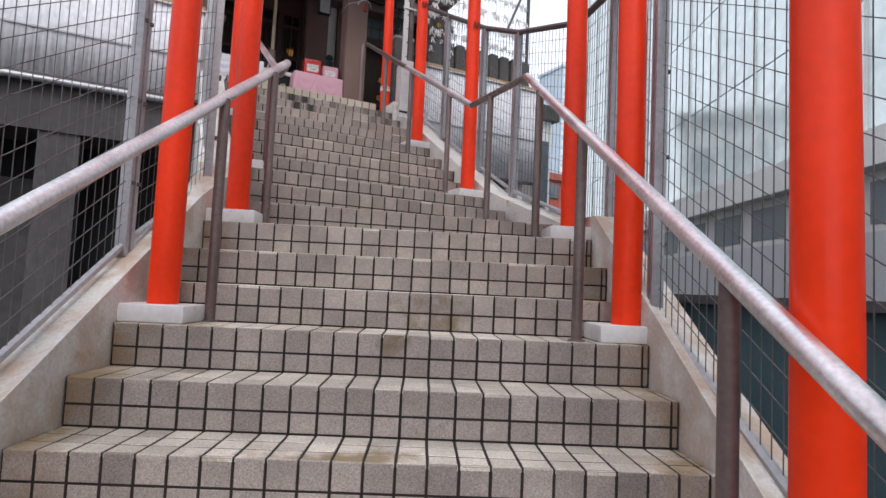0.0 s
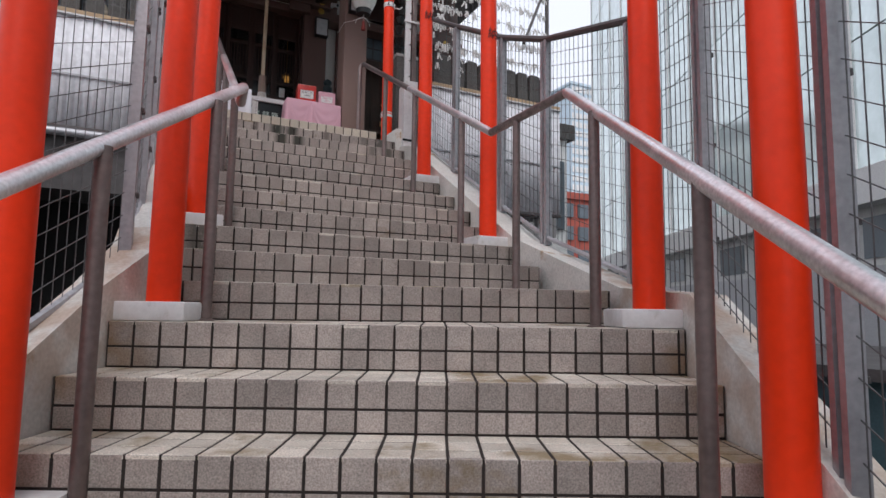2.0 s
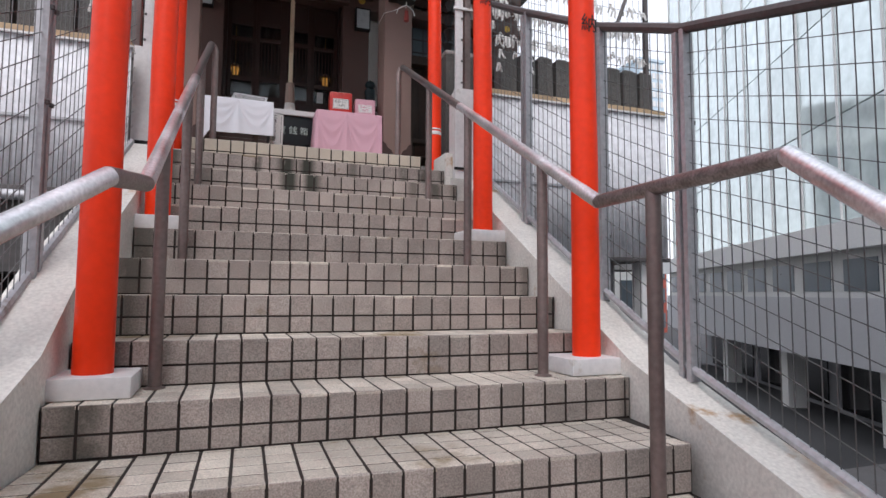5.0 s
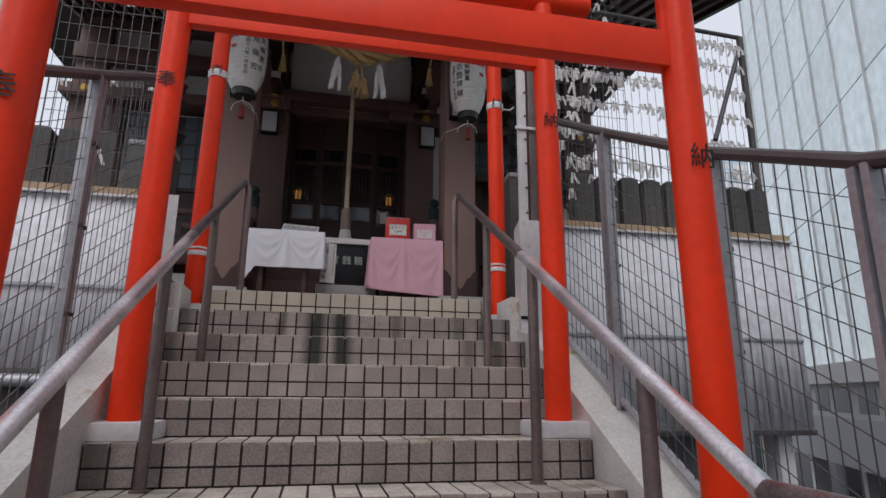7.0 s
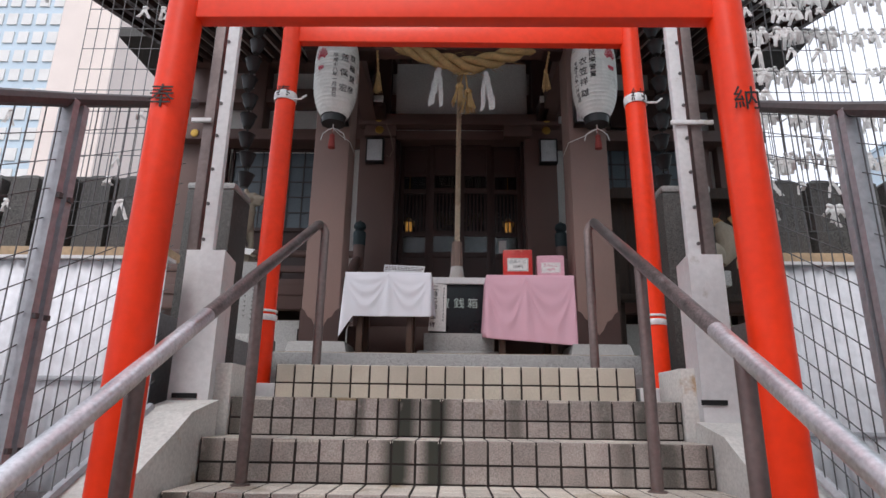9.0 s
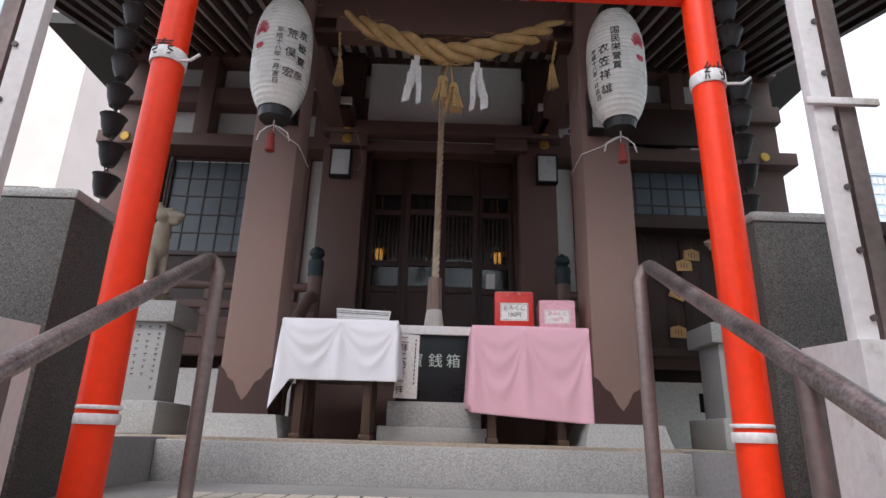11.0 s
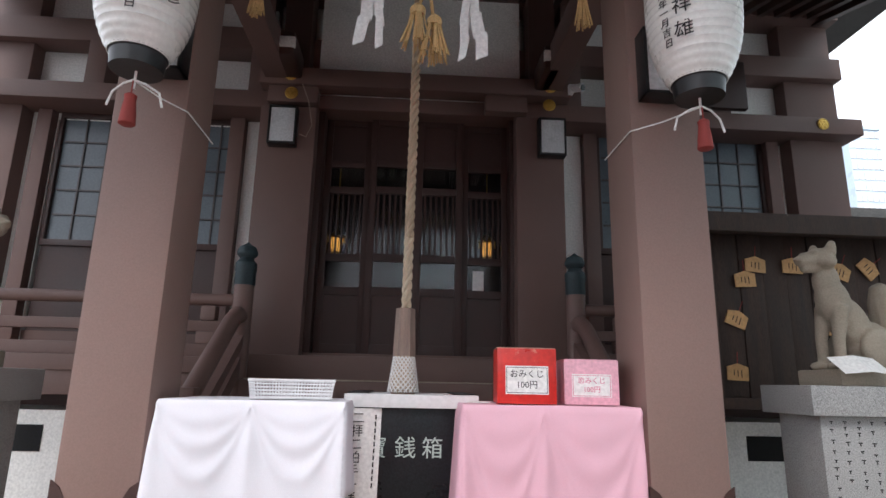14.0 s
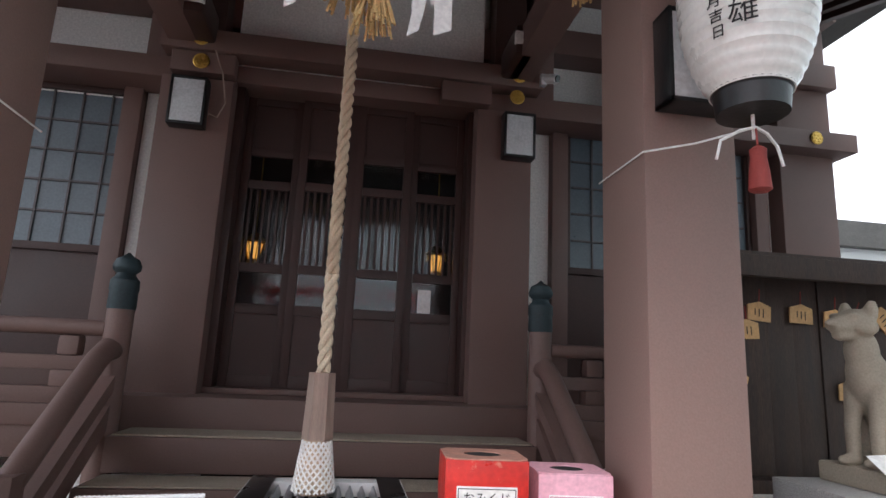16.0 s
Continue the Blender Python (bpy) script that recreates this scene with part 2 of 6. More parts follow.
VERDIGRIS = material("verdigris_cap", (0.028, 0.046, 0.052), 0.55, metal=0.3, var=0.2)
TASSEL_RED = material("faded_red_tassel", (0.25, 0.038, 0.032), 0.8, var=0.2, fine=150, stretch=(6, 6, 1))
GLASS_DARK = material("frosted_window_glass", (0.10, 0.125, 0.145), 0.34, var=0.2, scale=1.2, bump=0.02, spec=0.55)
DOOR_GLASS = material("clear_door_glass", (0.75, 0.76, 0.78), 0.03, var=0.05, bump=0.0, transmission=1.0)
GLASS_BLACK = material("black_door_glass", (0.014, 0.014, 0.016), 0.06, var=0.2, bump=0.0, spec=0.8)
GLASS_PALE = material("pale_green_curtain_glass", (0.80, 0.90, 0.885), 0.14, metal=0.35, var=0.04, scale=0.35, fine=3, bump=0.0, spec=0.9, rand=0.07)
LAMP_GLASS = material("frosted_lamp_glass", (0.60, 0.61, 0.62), 0.3, var=0.03, bump=0)
LAMP_GLOW = material("small_gold_lantern_glow", (1.0, 0.50, 0.10), 0.4, emit=0.45, bump=0)
BRICK_RED = material("red_brick_facade", (0.36, 0.085, 0.06), 0.8, var=0.15)
FACADE_PINK = material("pale_pink_facade", (0.84, 0.73, 0.67), 0.8, var=0.05, scale=0.4)
FACADE_BLUE = material("bluish_tower_facade", (0.55, 0.66, 0.74), 0.3, var=0.05, scale=0.2, bump=0)
FACADE_WHITE = material("white_facade", (0.78, 0.77, 0.75), 0.8, var=0.06, scale=0.5, stain=(0.5, 0.48, 0.45), stain_cut=0.66, stain_scale=0.6)
FACADE_GREY = material("grey_facade", (0.20, 0.20, 0.21), 0.7, var=0.12, scale=0.6)
FACADE_MID = material("mid_grey_cladding", (0.48, 0.48, 0.49), 0.6, var=0.08, scale=0.5)
FACADE_DARK = material("dark_grey_concrete", (0.075, 0.070, 0.070), 0.85, var=0.35, scale=1.1, fine=14, fine_var=0.2, bump=0.2)
FACADE_PALE = material("pale_render", (0.62, 0.62, 0.60), 0.8, var=0.1, scale=0.6)
# Near-black albedo: shade of recesses, holes and the unlit room, as colour.
SHADE_BLACK = material("recess_shade_black", (0.010, 0.010, 0.011), 0.9, var=0.2)
TEAL = material("teal_painted_wall", (0.055, 0.10, 0.115), 0.6, var=0.2, scale=0.7)
ASPHALT = material("asphalt", (0.055, 0.055, 0.057), 0.9, var=0.2, scale=0.8, fine=90, fine_var=0.3)
ORANGE = material("orange_cone_plastic", (0.75, 0.12, 0.03), 0.45, var=0.05)
CHAIN = material("dark_bronze", (0.022, 0.021, 0.022), 0.5, metal=0.4, var=0.3)
WHITE_TAPE = material("white_tape", (0.72, 0.71, 0.71), 0.45, var=0.04)


# ---- mesh helpers ----
def finish(bm, name, smooth=True, angle=38):
    me = bpy.data.meshes.new(name)
    bmesh.ops.recalc_face_normals(bm, faces=bm.faces)
    bm.to_mesh(me)
    bm.free()
    if smooth:
        me.shade_smooth()
        me.set_sharp_from_angle(angle=radians(angle))
    return me


def part(name, bm, mat, parent=None, label="", smooth=True):
    ob = new(name, finish(bm, name, smooth))
    ob.data.materials.append(mat)
    if parent is not None:
        ob.parent = parent
    if label:
        tagged(ob, label)
    return ob


def thing(name, label, category, group="", kind="", at=None):
    ob = new(name)
    ob.empty_display_size = 0.1
    if at is not None:
        ob.matrix_basis = at
    return tagged(ob, label, category, group, kind)


def whole(name, bm, mat, label, category, group="", kind="", smooth=True):
    return tagged(part(name, bm, mat, None, "", smooth), label, category, group, kind)


def box(bm, x0, x1, y0, y1, z0, z1, bevel=0.0, m=None):
    made = bmesh.ops.create_cube(bm, size=1.0)["verts"]
    mm = Matrix.Translation(((x0 + x1) / 2, (y0 + y1) / 2, (z0 + z1) / 2)) @ Matrix.Diagonal((abs(x1 - x0), abs(y1 - y0), abs(z1 - z0), 1))
    bmesh.ops.transform(bm, matrix=mm, verts=made)
    if bevel:
        edges = list({e for v in made for e in v.link_edges})
        out = bmesh.ops.bevel(bm, geom=edges, offset=bevel, segments=2, affect="EDGES", profile=0.6)
        made = list({v for f in out["faces"] for v in f.verts} | {v for v in made if v.is_valid})
    if m is not None:
        bmesh.ops.transform(bm, matrix=m, verts=made)
    return bm


def boxed(*a, **k):
    return box(bmesh.new(), *a, **k)


def hexa(bm, low, high):
    """A solid between two rings of the same count of points."""
    a = [bm.verts.new(p) for p in low]
    b = [bm.verts.new(p) for p in high]
    k = len(a)
    bm.faces.new(a[::-1])
    bm.faces.new(b)
    for i in range(k):
        bm.faces.new((a[i], a[(i + 1) % k], b[(i + 1) % k], b[i]))
    return bm


def tube(bm, pts, radius, n=12, closed=False, cap=True):
    """A round bar along points; radius may be one number or one for each point."""
    pts = [Vector(p) for p in pts]
    rad = radius if isinstance(radius, (list, tuple)) else [radius] * len(pts)
    rings, side = [], None
    for i, p in enumerate(pts):
        if closed:
            d = pts[(i + 1) % len(pts)] - pts[i - 1]
        else:
            d = (pts[min(i + 1, len(pts) - 1)] - pts[max(i - 1, 0)])
        d.normalize()
        if side is None:
            side = d.orthogonal().normalized()
        else:
            side = (side - d * side.dot(d)).normalized()
        up = d.cross(side)
        rings.append([bm.verts.new(p + rad[i] * (math.cos(a) * side + math.sin(a) * up)) for a in (2 * math.pi * j / n for j in range(n))])
    for i in range(len(rings) - (0 if closed else 1)):
        r, s = rings[i], rings[(i + 1) % len(rings)]
        for j in range(n):
            bm.faces.new((r[j], r[(j + 1) % n], s[(j + 1) % n], s[j]))
    if cap and not closed:
        bm.faces.new(rings[0][::-1])
        bm.faces.new(rings[-1])
    return bm


def lathe(bm, profile, n=24, at=(0, 0, 0)):
    """A turned body from (radius, z) pairs."""
    at = Vector(at)
    rings = [[bm.verts.new(at + Vector((r * math.cos(2 * math.pi * j / n), r * math.sin(2 * math.pi * j / n), z))) for j in range(n)] for r, z in profile]
    for r, s in zip(rings, rings[1:]):
        for j in range(n):
            bm.faces.new((r[j], r[(j + 1) % n], s[(j + 1) % n], s[j]))
    bm.faces.new(rings[0][::-1])
    bm.faces.new(rings[-1])
    return bm


def wire(bm, a, b, r=0.002):
    return tube(bm, (a, b), r, 4, cap=False)


def letters(name, text, size, mat, m, parent, spacing=1.0, extrude=0.0008):
    cu = bpy.data.curves.new(name, "FONT")
    cu.body, cu.size, cu.align_x, cu.align_y = text, size, "CENTER", "CENTER"
    cu.space_line, cu.extrude, cu.resolution_u = spacing, extrude, 2
    tmp = new("lettering_source", cu)
    me = bpy.data.meshes.new_from_object(tmp.evaluated_get(bpy.context.evaluated_depsgraph_get()))
    bpy.data.objects.remove(tmp)
    ob = new(name, me)
    me.materials.clear()
    me.materials.append(mat)
    ob.matrix_basis = m
    if parent is not None:
        ob.parent = parent
    return ob


FACING = pose(0, 0, 0, 90, 0, 0)  # lettering that stands upright and faces -y


# ---- plan of the stairs ----
TURN_1 = radians(25.5)
AX, NX = Vector((math.cos(TURN_1), -math.sin(TURN_1))), Vector((math.sin(TURN_1), math.cos(TURN_1)))
C6 = Vector((-0.36, -3.607))
RISE, GOING, PITCH, GAP = 0.155, 0.263, 0.0885, 0.0068


def low(lat, n):
    """A plan point of the lower flight: metres to its right, metres ahead of the sixth step's edge."""
    return C6 + lat * AX + n * NX


def step_z(k):
    return 3.564 + RISE * (k - 17)


def edge_line(k):
    """The two ends, in plan, of the edge of step k."""
    if k <= 6:
        return low(-0.985, (k - 6) * GOING), low(0.985, (k - 6) * GOING)
    if k == 7:
        return Vector((-1.10, -2.905)), Vector((0.80, -3.36))
    if k == 8:
        return Vector((-1.0585, -2.658)), Vector((0.87, -2.70))
    y = -2.30 if k == 9 else -2.0 + (k - 10) * 0.2645
    half = 0.94 if k < 18 else 0.84
    wide = {9: 0.0885, 10: 0.0885, 11: 0.075, 12: 0.055, 13: 0.035, 14: 0.015}
    return Vector((-half - wide.get(k, 0.0), y)), Vector((half, y))


def slope_z(p, lower):
    """The height of the line of step edges at a plan point."""
    if lower:
        return step_z(6) + min((p - C6).dot(NX), 0.75) * RISE / GOING
    return step_z(9) + (p.y + 2.30) * RISE / 0.2645


# ---- ground, platform, retaining walls ----
whole("ground", boxed(-400, 400, -400, 400, -0.3, 0.0), ASPHALT, "grey asphalt street far below the stairs", "ground", kind="structure")
whole("floor_precinct", boxed(-4.6, 4.12, 1.42, 9.0, 3.55, 3.905), FLOOR, "washed brown aggregate floor of the shrine precinct", "floor", kind="structure")
bm = bmesh.new()
box(bm, -0.84, 0.84, 0.132, 0.42, 3.3, 3.708)
box(bm, -1.25, 1.25, 0.42, 1.42, 3.3, 3.708)
whole("wall_ledge", boxed(-1.25, -0.842, 0.115, 0.42, 3.2, 3.562), CURB, "white concrete ledge under the torii foot", "ledge", kind="structure")
whole("wall_ledge", boxed(0.842, 1.25, 0.115, 0.42, 3.2, 3.562), CURB, "white concrete ledge under the torii foot", "ledge", kind="structure")
whole("floor_landing", bm, CONCRETE, "paved landing at the head of the stairs", "floor", kind="structure")
whole("wall_kerb", boxed(-1.25, 1.25, 1.30, 1.42, 3.705, 3.89, 0.012), GRANITE, "grey granite kerb before the shrine floor", "kerb", kind="structure")
bm = bmesh.new()
box(bm, -4.6, -1.25, -0.36, 1.42, 3.1, 3.90)
box(bm, 1.25, 2.62, -0.36, 1.42, 2.9, 3.90)
box(bm, 2.62, 3.7, 0.9, 1.42, 2.9, 3.90)
whole("wall_retaining", bm, CONCRETE, "grey concrete edge of the raised precinct", "wall", kind="structure")


def corrugated(x0, x1, y, z0, z1, name, label):
    """White ribbed sheets on a frame, seen from the stairs."""
    t = thing(name, label, "wall panel", kind="structure")
    bm = bmesh.new()
    n = int((x1 - x0) / 0.0125)
    prof = (0.0, 0.006, 0.010, 0.006)
    low_v, high_v = [], []
    for i in range(n + 1):
        x = x0 + (x1 - x0) * i / n
        low_v.append(bm.verts.new((x, y - prof[i % 4], z0)))
        high_v.append(bm.verts.new((x, y - prof[i % 4], z1)))
    for i in range(n):
        bm.faces.new((low_v[i], low_v[i + 1], high_v[i + 1], high_v[i]))
    sheet = part("sheet", bm, CORRUG, t)
    sheet.modifiers.new("thick", "SOLIDIFY").thickness = 0.004
    part("batten", boxed(x0, x1, y - 0.022, y - 0.012, z0 + (z1 - z0) * 0.45, z0 + (z1 - z0) * 0.45 + 0.018, 0.002), STEEL, t)
    part("top_flashing", boxed(x0 - 0.01, x1 + 0.01, y - 0.03, y + 0.05, z1, z1 + 0.012), BASE_WHITE, t)
    part("capping", boxed(x0, x1, y - 0.02, y + 0.10, z1 + 0.013, z1 + 0.05, 0.004), CAPPING, t, "rusty brown capping strip")
    part("bottom_flashing", boxed(x0, x1, y - 0.03, y + 0.02, z0 - 0.03, z0, 0.002), STEEL_DARK, t)
    return t


corrugated(1.135, 2.72, -0.46, 2.93, 4.07, "corrugated_wall_right", "white corrugated sheet wall below the stone fence")
corrugated(-5.5, -1.135, -0.46, 3.22, 4.07, "corrugated_wall_left", "white corrugated sheet wall over a dark recess")
bm = bmesh.new()
box(bm, 2.64, 2.72, -0.45, 0.9, 2.93, 4.07)
whole("wall_panel_return", bm, CORRUG, "white sheet side of the raised precinct", "wall", kind="structure")


def granite_fence_post():
    ob = part("stone_post", hexa(hexa(bmesh.new(), [(-0.062, -0.06, 0), (0.062, -0.06, 0), (0.062, 0.06, 0), (-0.062, 0.06, 0)],
                                      [(-0.058, -0.056, 0.32), (0.058, -0.056, 0.32), (0.058, 0.056, 0.32), (-0.058, 0.056, 0.32)]),
                                 [(-0.058, -0.056, 0.321), (0.058, -0.056, 0.321), (0.058, 0.056, 0.321), (-0.058, 0.056, 0.321)],
                                 [(-0.03, -0.03, 0.345), (0.03, -0.03, 0.345), (0.03, 0.03, 0.345), (-0.03, 0.03, 0.345)]), GRANITE_DARK)
    return tagged(ob, "dark weathered granite post of the precinct fence", "stone post", "stone fence posts")


first = granite_fence_post()
first.matrix_basis = pose(1.36, -0.34, 4.12)
for i in range(1, 9):
    copy_thing(first, pose(1.36 + 0.155 * i, -0.34, 4.12, 0, 0, random.uniform(-3, 3)))
for i in range(21):
    copy_thing(first, pose(-1.36 - 0.155 * i, -0.34, 4.12, 0, 0, random.uniform(-3, 3)))
for sx, x0, x1 in ((1, 1.25, 2.68), (-1, -4.8, -1.25)):
    whole("stone_sill", boxed(x0, x1, -0.42, -0.25, 3.905, 4.119, 0.006), GRANITE_DARK, "dark granite sill under the fence posts", "stone sill", kind="structure")

# tall granite posts that flank the head of the stairs
for sx in (-1, 1):
    g = thing("granite_pillar", "tall rough grey granite pillar at the head of the stairs", "stone pillar", "granite gate pillars")
    gx = 1.24 if sx > 0 else -1.34
    part("shaft", boxed(gx - 0.13, gx + 0.13, 0.30, 0.56, 3.71, 4.67, 0.012), GRANITE_DARK, g)
    part("cap", boxed(gx - 0.133, gx + 0.133, 0.297, 0.563, 4.671, 4.71, 0.015), GRANITE, g)


# ---- kerb walls beside the stairs ----
def strip_wall(name, inner, outer, tops, bottom, label):
    bm = bmesh.new()
    for i in range(len(inner) - 1):
        a, b, c, d = inner[i], inner[i + 1], outer[i + 1], outer[i]
        za, zb = tops[i], tops[i + 1]
        hexa(bm, [(a.x, a.y, za - bottom), (b.x, b.y, zb - bottom), (c.x, c.y, zb - bottom), (d.x, d.y, za - bottom)],
             [(a.x, a.y, za), (b.x, b.y, zb), (c.x, c.y, zb), (d.x, d.y, za)])
    bmesh.ops.remove_doubles(bm, verts=bm.verts, dist=0.0005)
    return whole(name, bm, CURB, label, "kerb wall", kind="structure")


right_in = [low(0.99, -3.4), low(0.99, -0.03), Vector((0.86, -3.36)), Vector((0.92, -2.70)), Vector((0.945, -2.3)), Vector((0.945, -0.5)), Vector((0.945, -0.27))]
right_out = [low(1.13, -3.4), low(1.13, 0.0), Vector((1.02, -3.40)), Vector((1.10, -2.70)), Vector((1.145, -2.3)), Vector((1.145, -0.5)), Vector((1.145, -0.27))]
right_top = [step_z(6) - 3.4 * RISE / GOING + 0.13, step_z(6) + 0.12, step_z(7) + 0.016, step_z(8) + 0.076, step_z(9) + 0.061, step_z(9) + 1.8 * 0.586 + 0.06, step_z(9) + 1.88 * 0.586 + 0.06]
strip_wall("wall_kerb_right", right_in, right_out, right_top, 1.3, "white painted concrete kerb wall with rust stains beside the steps")
left_in = [low(-0.99, -3.4), low(-0.99, -0.03), Vector((-1.115, -2.93)), Vector((-1.065, -2.60)), Vector((-1.034, -2.3)), Vector((-1.034, -1.85)), Vector((-0.978, -1.2)), Vector((-0.945, -0.6)), Vector((-0.945, -0.5)), Vector((-0.945, -0.27))]
left_out = [low(-1.13, -3.4), low(-1.13, 0.02), Vector((-1.27, -2.90)), Vector((-1.25, -2.55)), Vector((-1.225, -2.3)), Vector((-1.225, -1.85)), Vector((-1.17, -1.2)), Vector((-1.145, -0.6)), Vector((-1.145, -0.5)), Vector((-1.145, -0.27))]
left_top = [step_z(6) - 3.4 * RISE / GOING + 0.13, step_z(6) + 0.12, step_z(7) + 0.13, step_z(8) + 0.17, step_z(9) + 0.14, step_z(9) + 0.45 * 0.586 + 0.135, step_z(9) + 1.1 * 0.586 + 0.13, step_z(9) + 1.7 * 0.586 + 0.12, step_z(9) + 1.8 * 0.586 + 0.12, step_z(9) + 1.88 * 0.586 + 0.12]
strip_wall("wall_kerb_left", left_in, left_out, left_top, 1.3, "white painted concrete kerb wall with rust stains beside the steps")

for sx, xi, xo, xp in ((-1, -0.985, -1.15, -1.08), (1, 0.975, 1.12, 1.02)):
    blk = thing("concrete_pier", "white painted concrete pier beside the upper steps", "concrete pier", "concrete piers at the stair head")
    bm = bmesh.new()
    xr = xi + sx * 0.08
    hexa(bm, [(xi, -0.28, 3.25), (xo, -0.28, 3.25), (xo, 0.06, 3.25), (xr, 0.06, 3.25)],
         [(xi, -0.28, 4.165), (xo, -0.28, 4.165), (xo, 0.06, 4.195), (xr, 0.06, 4.195)])
    part("pier", bm, BASE_WHITE, blk)
    part("plinth", boxed(min(sx * 0.943, sx * 1.06), max(sx * 0.943, sx * 1.06), -0.165, 0.112, 3.25, 3.70, 0.006), CURB, blk)
    part("vent", boxed(xp - 0.05, xp + 0.05, -0.288, -0.28, 3.55, 3.57), SHADE_BLACK, blk)
    post = thing("steel_post", "tall light grey bolted steel channel post", "steel post", "tall steel posts")
    part("channel", boxed(xp - 0.027, xp + 0.027, -0.25, -0.215, 4.10, 6.6, 0.004), BASE_WHITE, post, "pale grey painted channel")
    part("back_channel", boxed(xp + sx * 0.070 - 0.024, xp + sx * 0.070 + 0.024, -0.24, -0.18, 4.10, 6.6, 0.004), POST, post, "dark brown steel channel")
    part("bracket", boxed(xp - 0.05, xp + 0.09 * sx + 0.05 * sx, -0.265, -0.251, 4.78, 4.80, 0.002), BASE_WHITE, post)
    for i in range(14):
        z = 4.22 + 0.165 * i
        part("bolt", lathe(bmesh.new(), [(0.008, -0.004), (0.008, 0.004)], 8), STEEL_DARK, post).matrix_basis = pose(xp + 0.018 * sx, -0.252, z, 90)


# ---- wire fences on the kerb walls ----
def fence_bay(a, b, za, zb, ha, hb, spacing=0.047, rows=0.088):
    """One bay of wire fence from plan point a to b, with its post at a."""
    t = thing("wire_fence", "galvanised welded wire fence bay with a steel angle post", "fence", "wire fences beside the stairs")
    d = (b - a)
    length = d.length
    d.normalize()
    side = Vector((-d.y, d.x))
    for off in (-0.021, 0.021):
        bm = bmesh.new()
        p = a + d * off
        corners = [p + d * 0.012 + side * 0.022, p - d * 0.012 + side * 0.022, p - d * 0.012 - side * 0.022, p + d * 0.012 - side * 0.022]
        hexa(bm, [(c.x, c.y, za - 0.02) for c in corners], [(c.x, c.y, za + ha) for c in corners])
        post = part("post", bm, STEEL, t)
        for z in (0.28, 0.62, 0.96):
            q = p - side * 0.026
            bolt = part("bolt", lathe(bmesh.new(), [(0.009, -0.007), (0.009, 0.007)], 6, (q.x, q.y, za + z)), STEEL_DARK, post)
    bm = bmesh.new()
    tube(bm, [(a.x, a.y, za + ha + 0.012), (b.x, b.y, zb + hb + 0.012)], 0.022, 8)
    part("top_rail", bm, STEEL_DARK, t, "dark rusty steel top rail")
    bm = bmesh.new()
    tube(bm, [(a.x, a.y, za + 0.035), (b.x, b.y, zb + 0.035)], 0.016, 6)
    part("bottom_rail", bm, STEEL, t)
    bm = bmesh.new()
    n = max(2, int(length / spacing))
    for i in range(1, n):
        p = a.lerp(b, i / n)
        zl, h = za + (zb - za) * i / n, ha + (hb - ha) * i / n
        wire(bm, (p.x, p.y, zl + 0.04), (p.x, p.y, zl + h), 0.0019)
    m = int(max(ha, hb) / rows)
    for j in range(1, m + 1):
        f = j / (m + 0.5)
        wire(bm, (a.x, a.y, za + 0.04 + ha * f), (b.x, b.y, zb + 0.04 + hb * f), 0.0019)
    tagged(part("mesh", bm, WIRE, t, smooth=False), kind="stuff")
    return t


R_FENCE = [(low(1.09, -3.2), 0.10), (low(1.09, -2.05), 0.78), (Vector((0.25, -4.71)), 1.50), (Vector((0.66, -4.02)), 1.90), (Vector((0.985, -3.33)), 2.05),
           (Vector((1.09, -2.46)), 2.345), (Vector((1.115, -1.88)), 2.64), (Vector((1.115, -1.13)), 3.08), (Vector((1.11, -0.48)), 3.46)]
L_FENCE = [(low(-1.09, -3.2), 0.10), (low(-1.09, -2.05), 0.78), (low(-1.09, -0.55), 1.66), (Vector((-1.225, -2.92)), 2.06), (Vector((-1.20, -2.46)), 2.36),
           (Vector((-1.185, -1.88)), 2.68), (Vector((-1.14, -1.13)), 3.12), (Vector((-1.11, -0.48)), 3.48)]
R_HIGH = [1.36, 1.36, 1.36, 1.34, 1.34, 1.33, 1.30, 1.28, 1.28]
L_HIGH = [1.36, 1.36, 1.36, 1.34, 1.33, 1.30, 1.26, 1.26]
for line, high in ((R_FENCE, R_HIGH), (L_FENCE, L_HIGH)):
    for i in range(len(line) - 1):
        fence_bay(line[i][0], line[i + 1][0], line[i][1], line[i + 1][1], high[i], high[i + 1])


# upper wire screens beside the steel posts, on which paper fortunes are tied
def upper_screen(sx, x0, x1, z0, z1, name):
    t = thing("wire_screen", "wire screen above the stone fence hung with tied fortune papers", "wire screen", "upper wire screens")
    bm = bmesh.new()
    n = int(abs(x1 - x0) / 0.05)
    for i in range(n + 1):
        x = x0 + (x1 - x0) * i / n
        wire(bm, (x, -0.50, z0), (x, -0.50, z1), 0.0017)
    for j in range(int((z1 - z0) / 0.10) + 1):
        wire(bm, (x0, -0.50, z0 + 0.10 * j), (x1, -0.50, z0 + 0.10 * j), 0.0017)
    tagged(part("mesh", bm, WIRE, t, smooth=False), kind="stuff")
    return t


upper_screen(1, 1.12, 1.62, 4.2, 6.1, "right")
upper_screen(-1, -1.12, -1.62, 4.2, 6.1, "left")


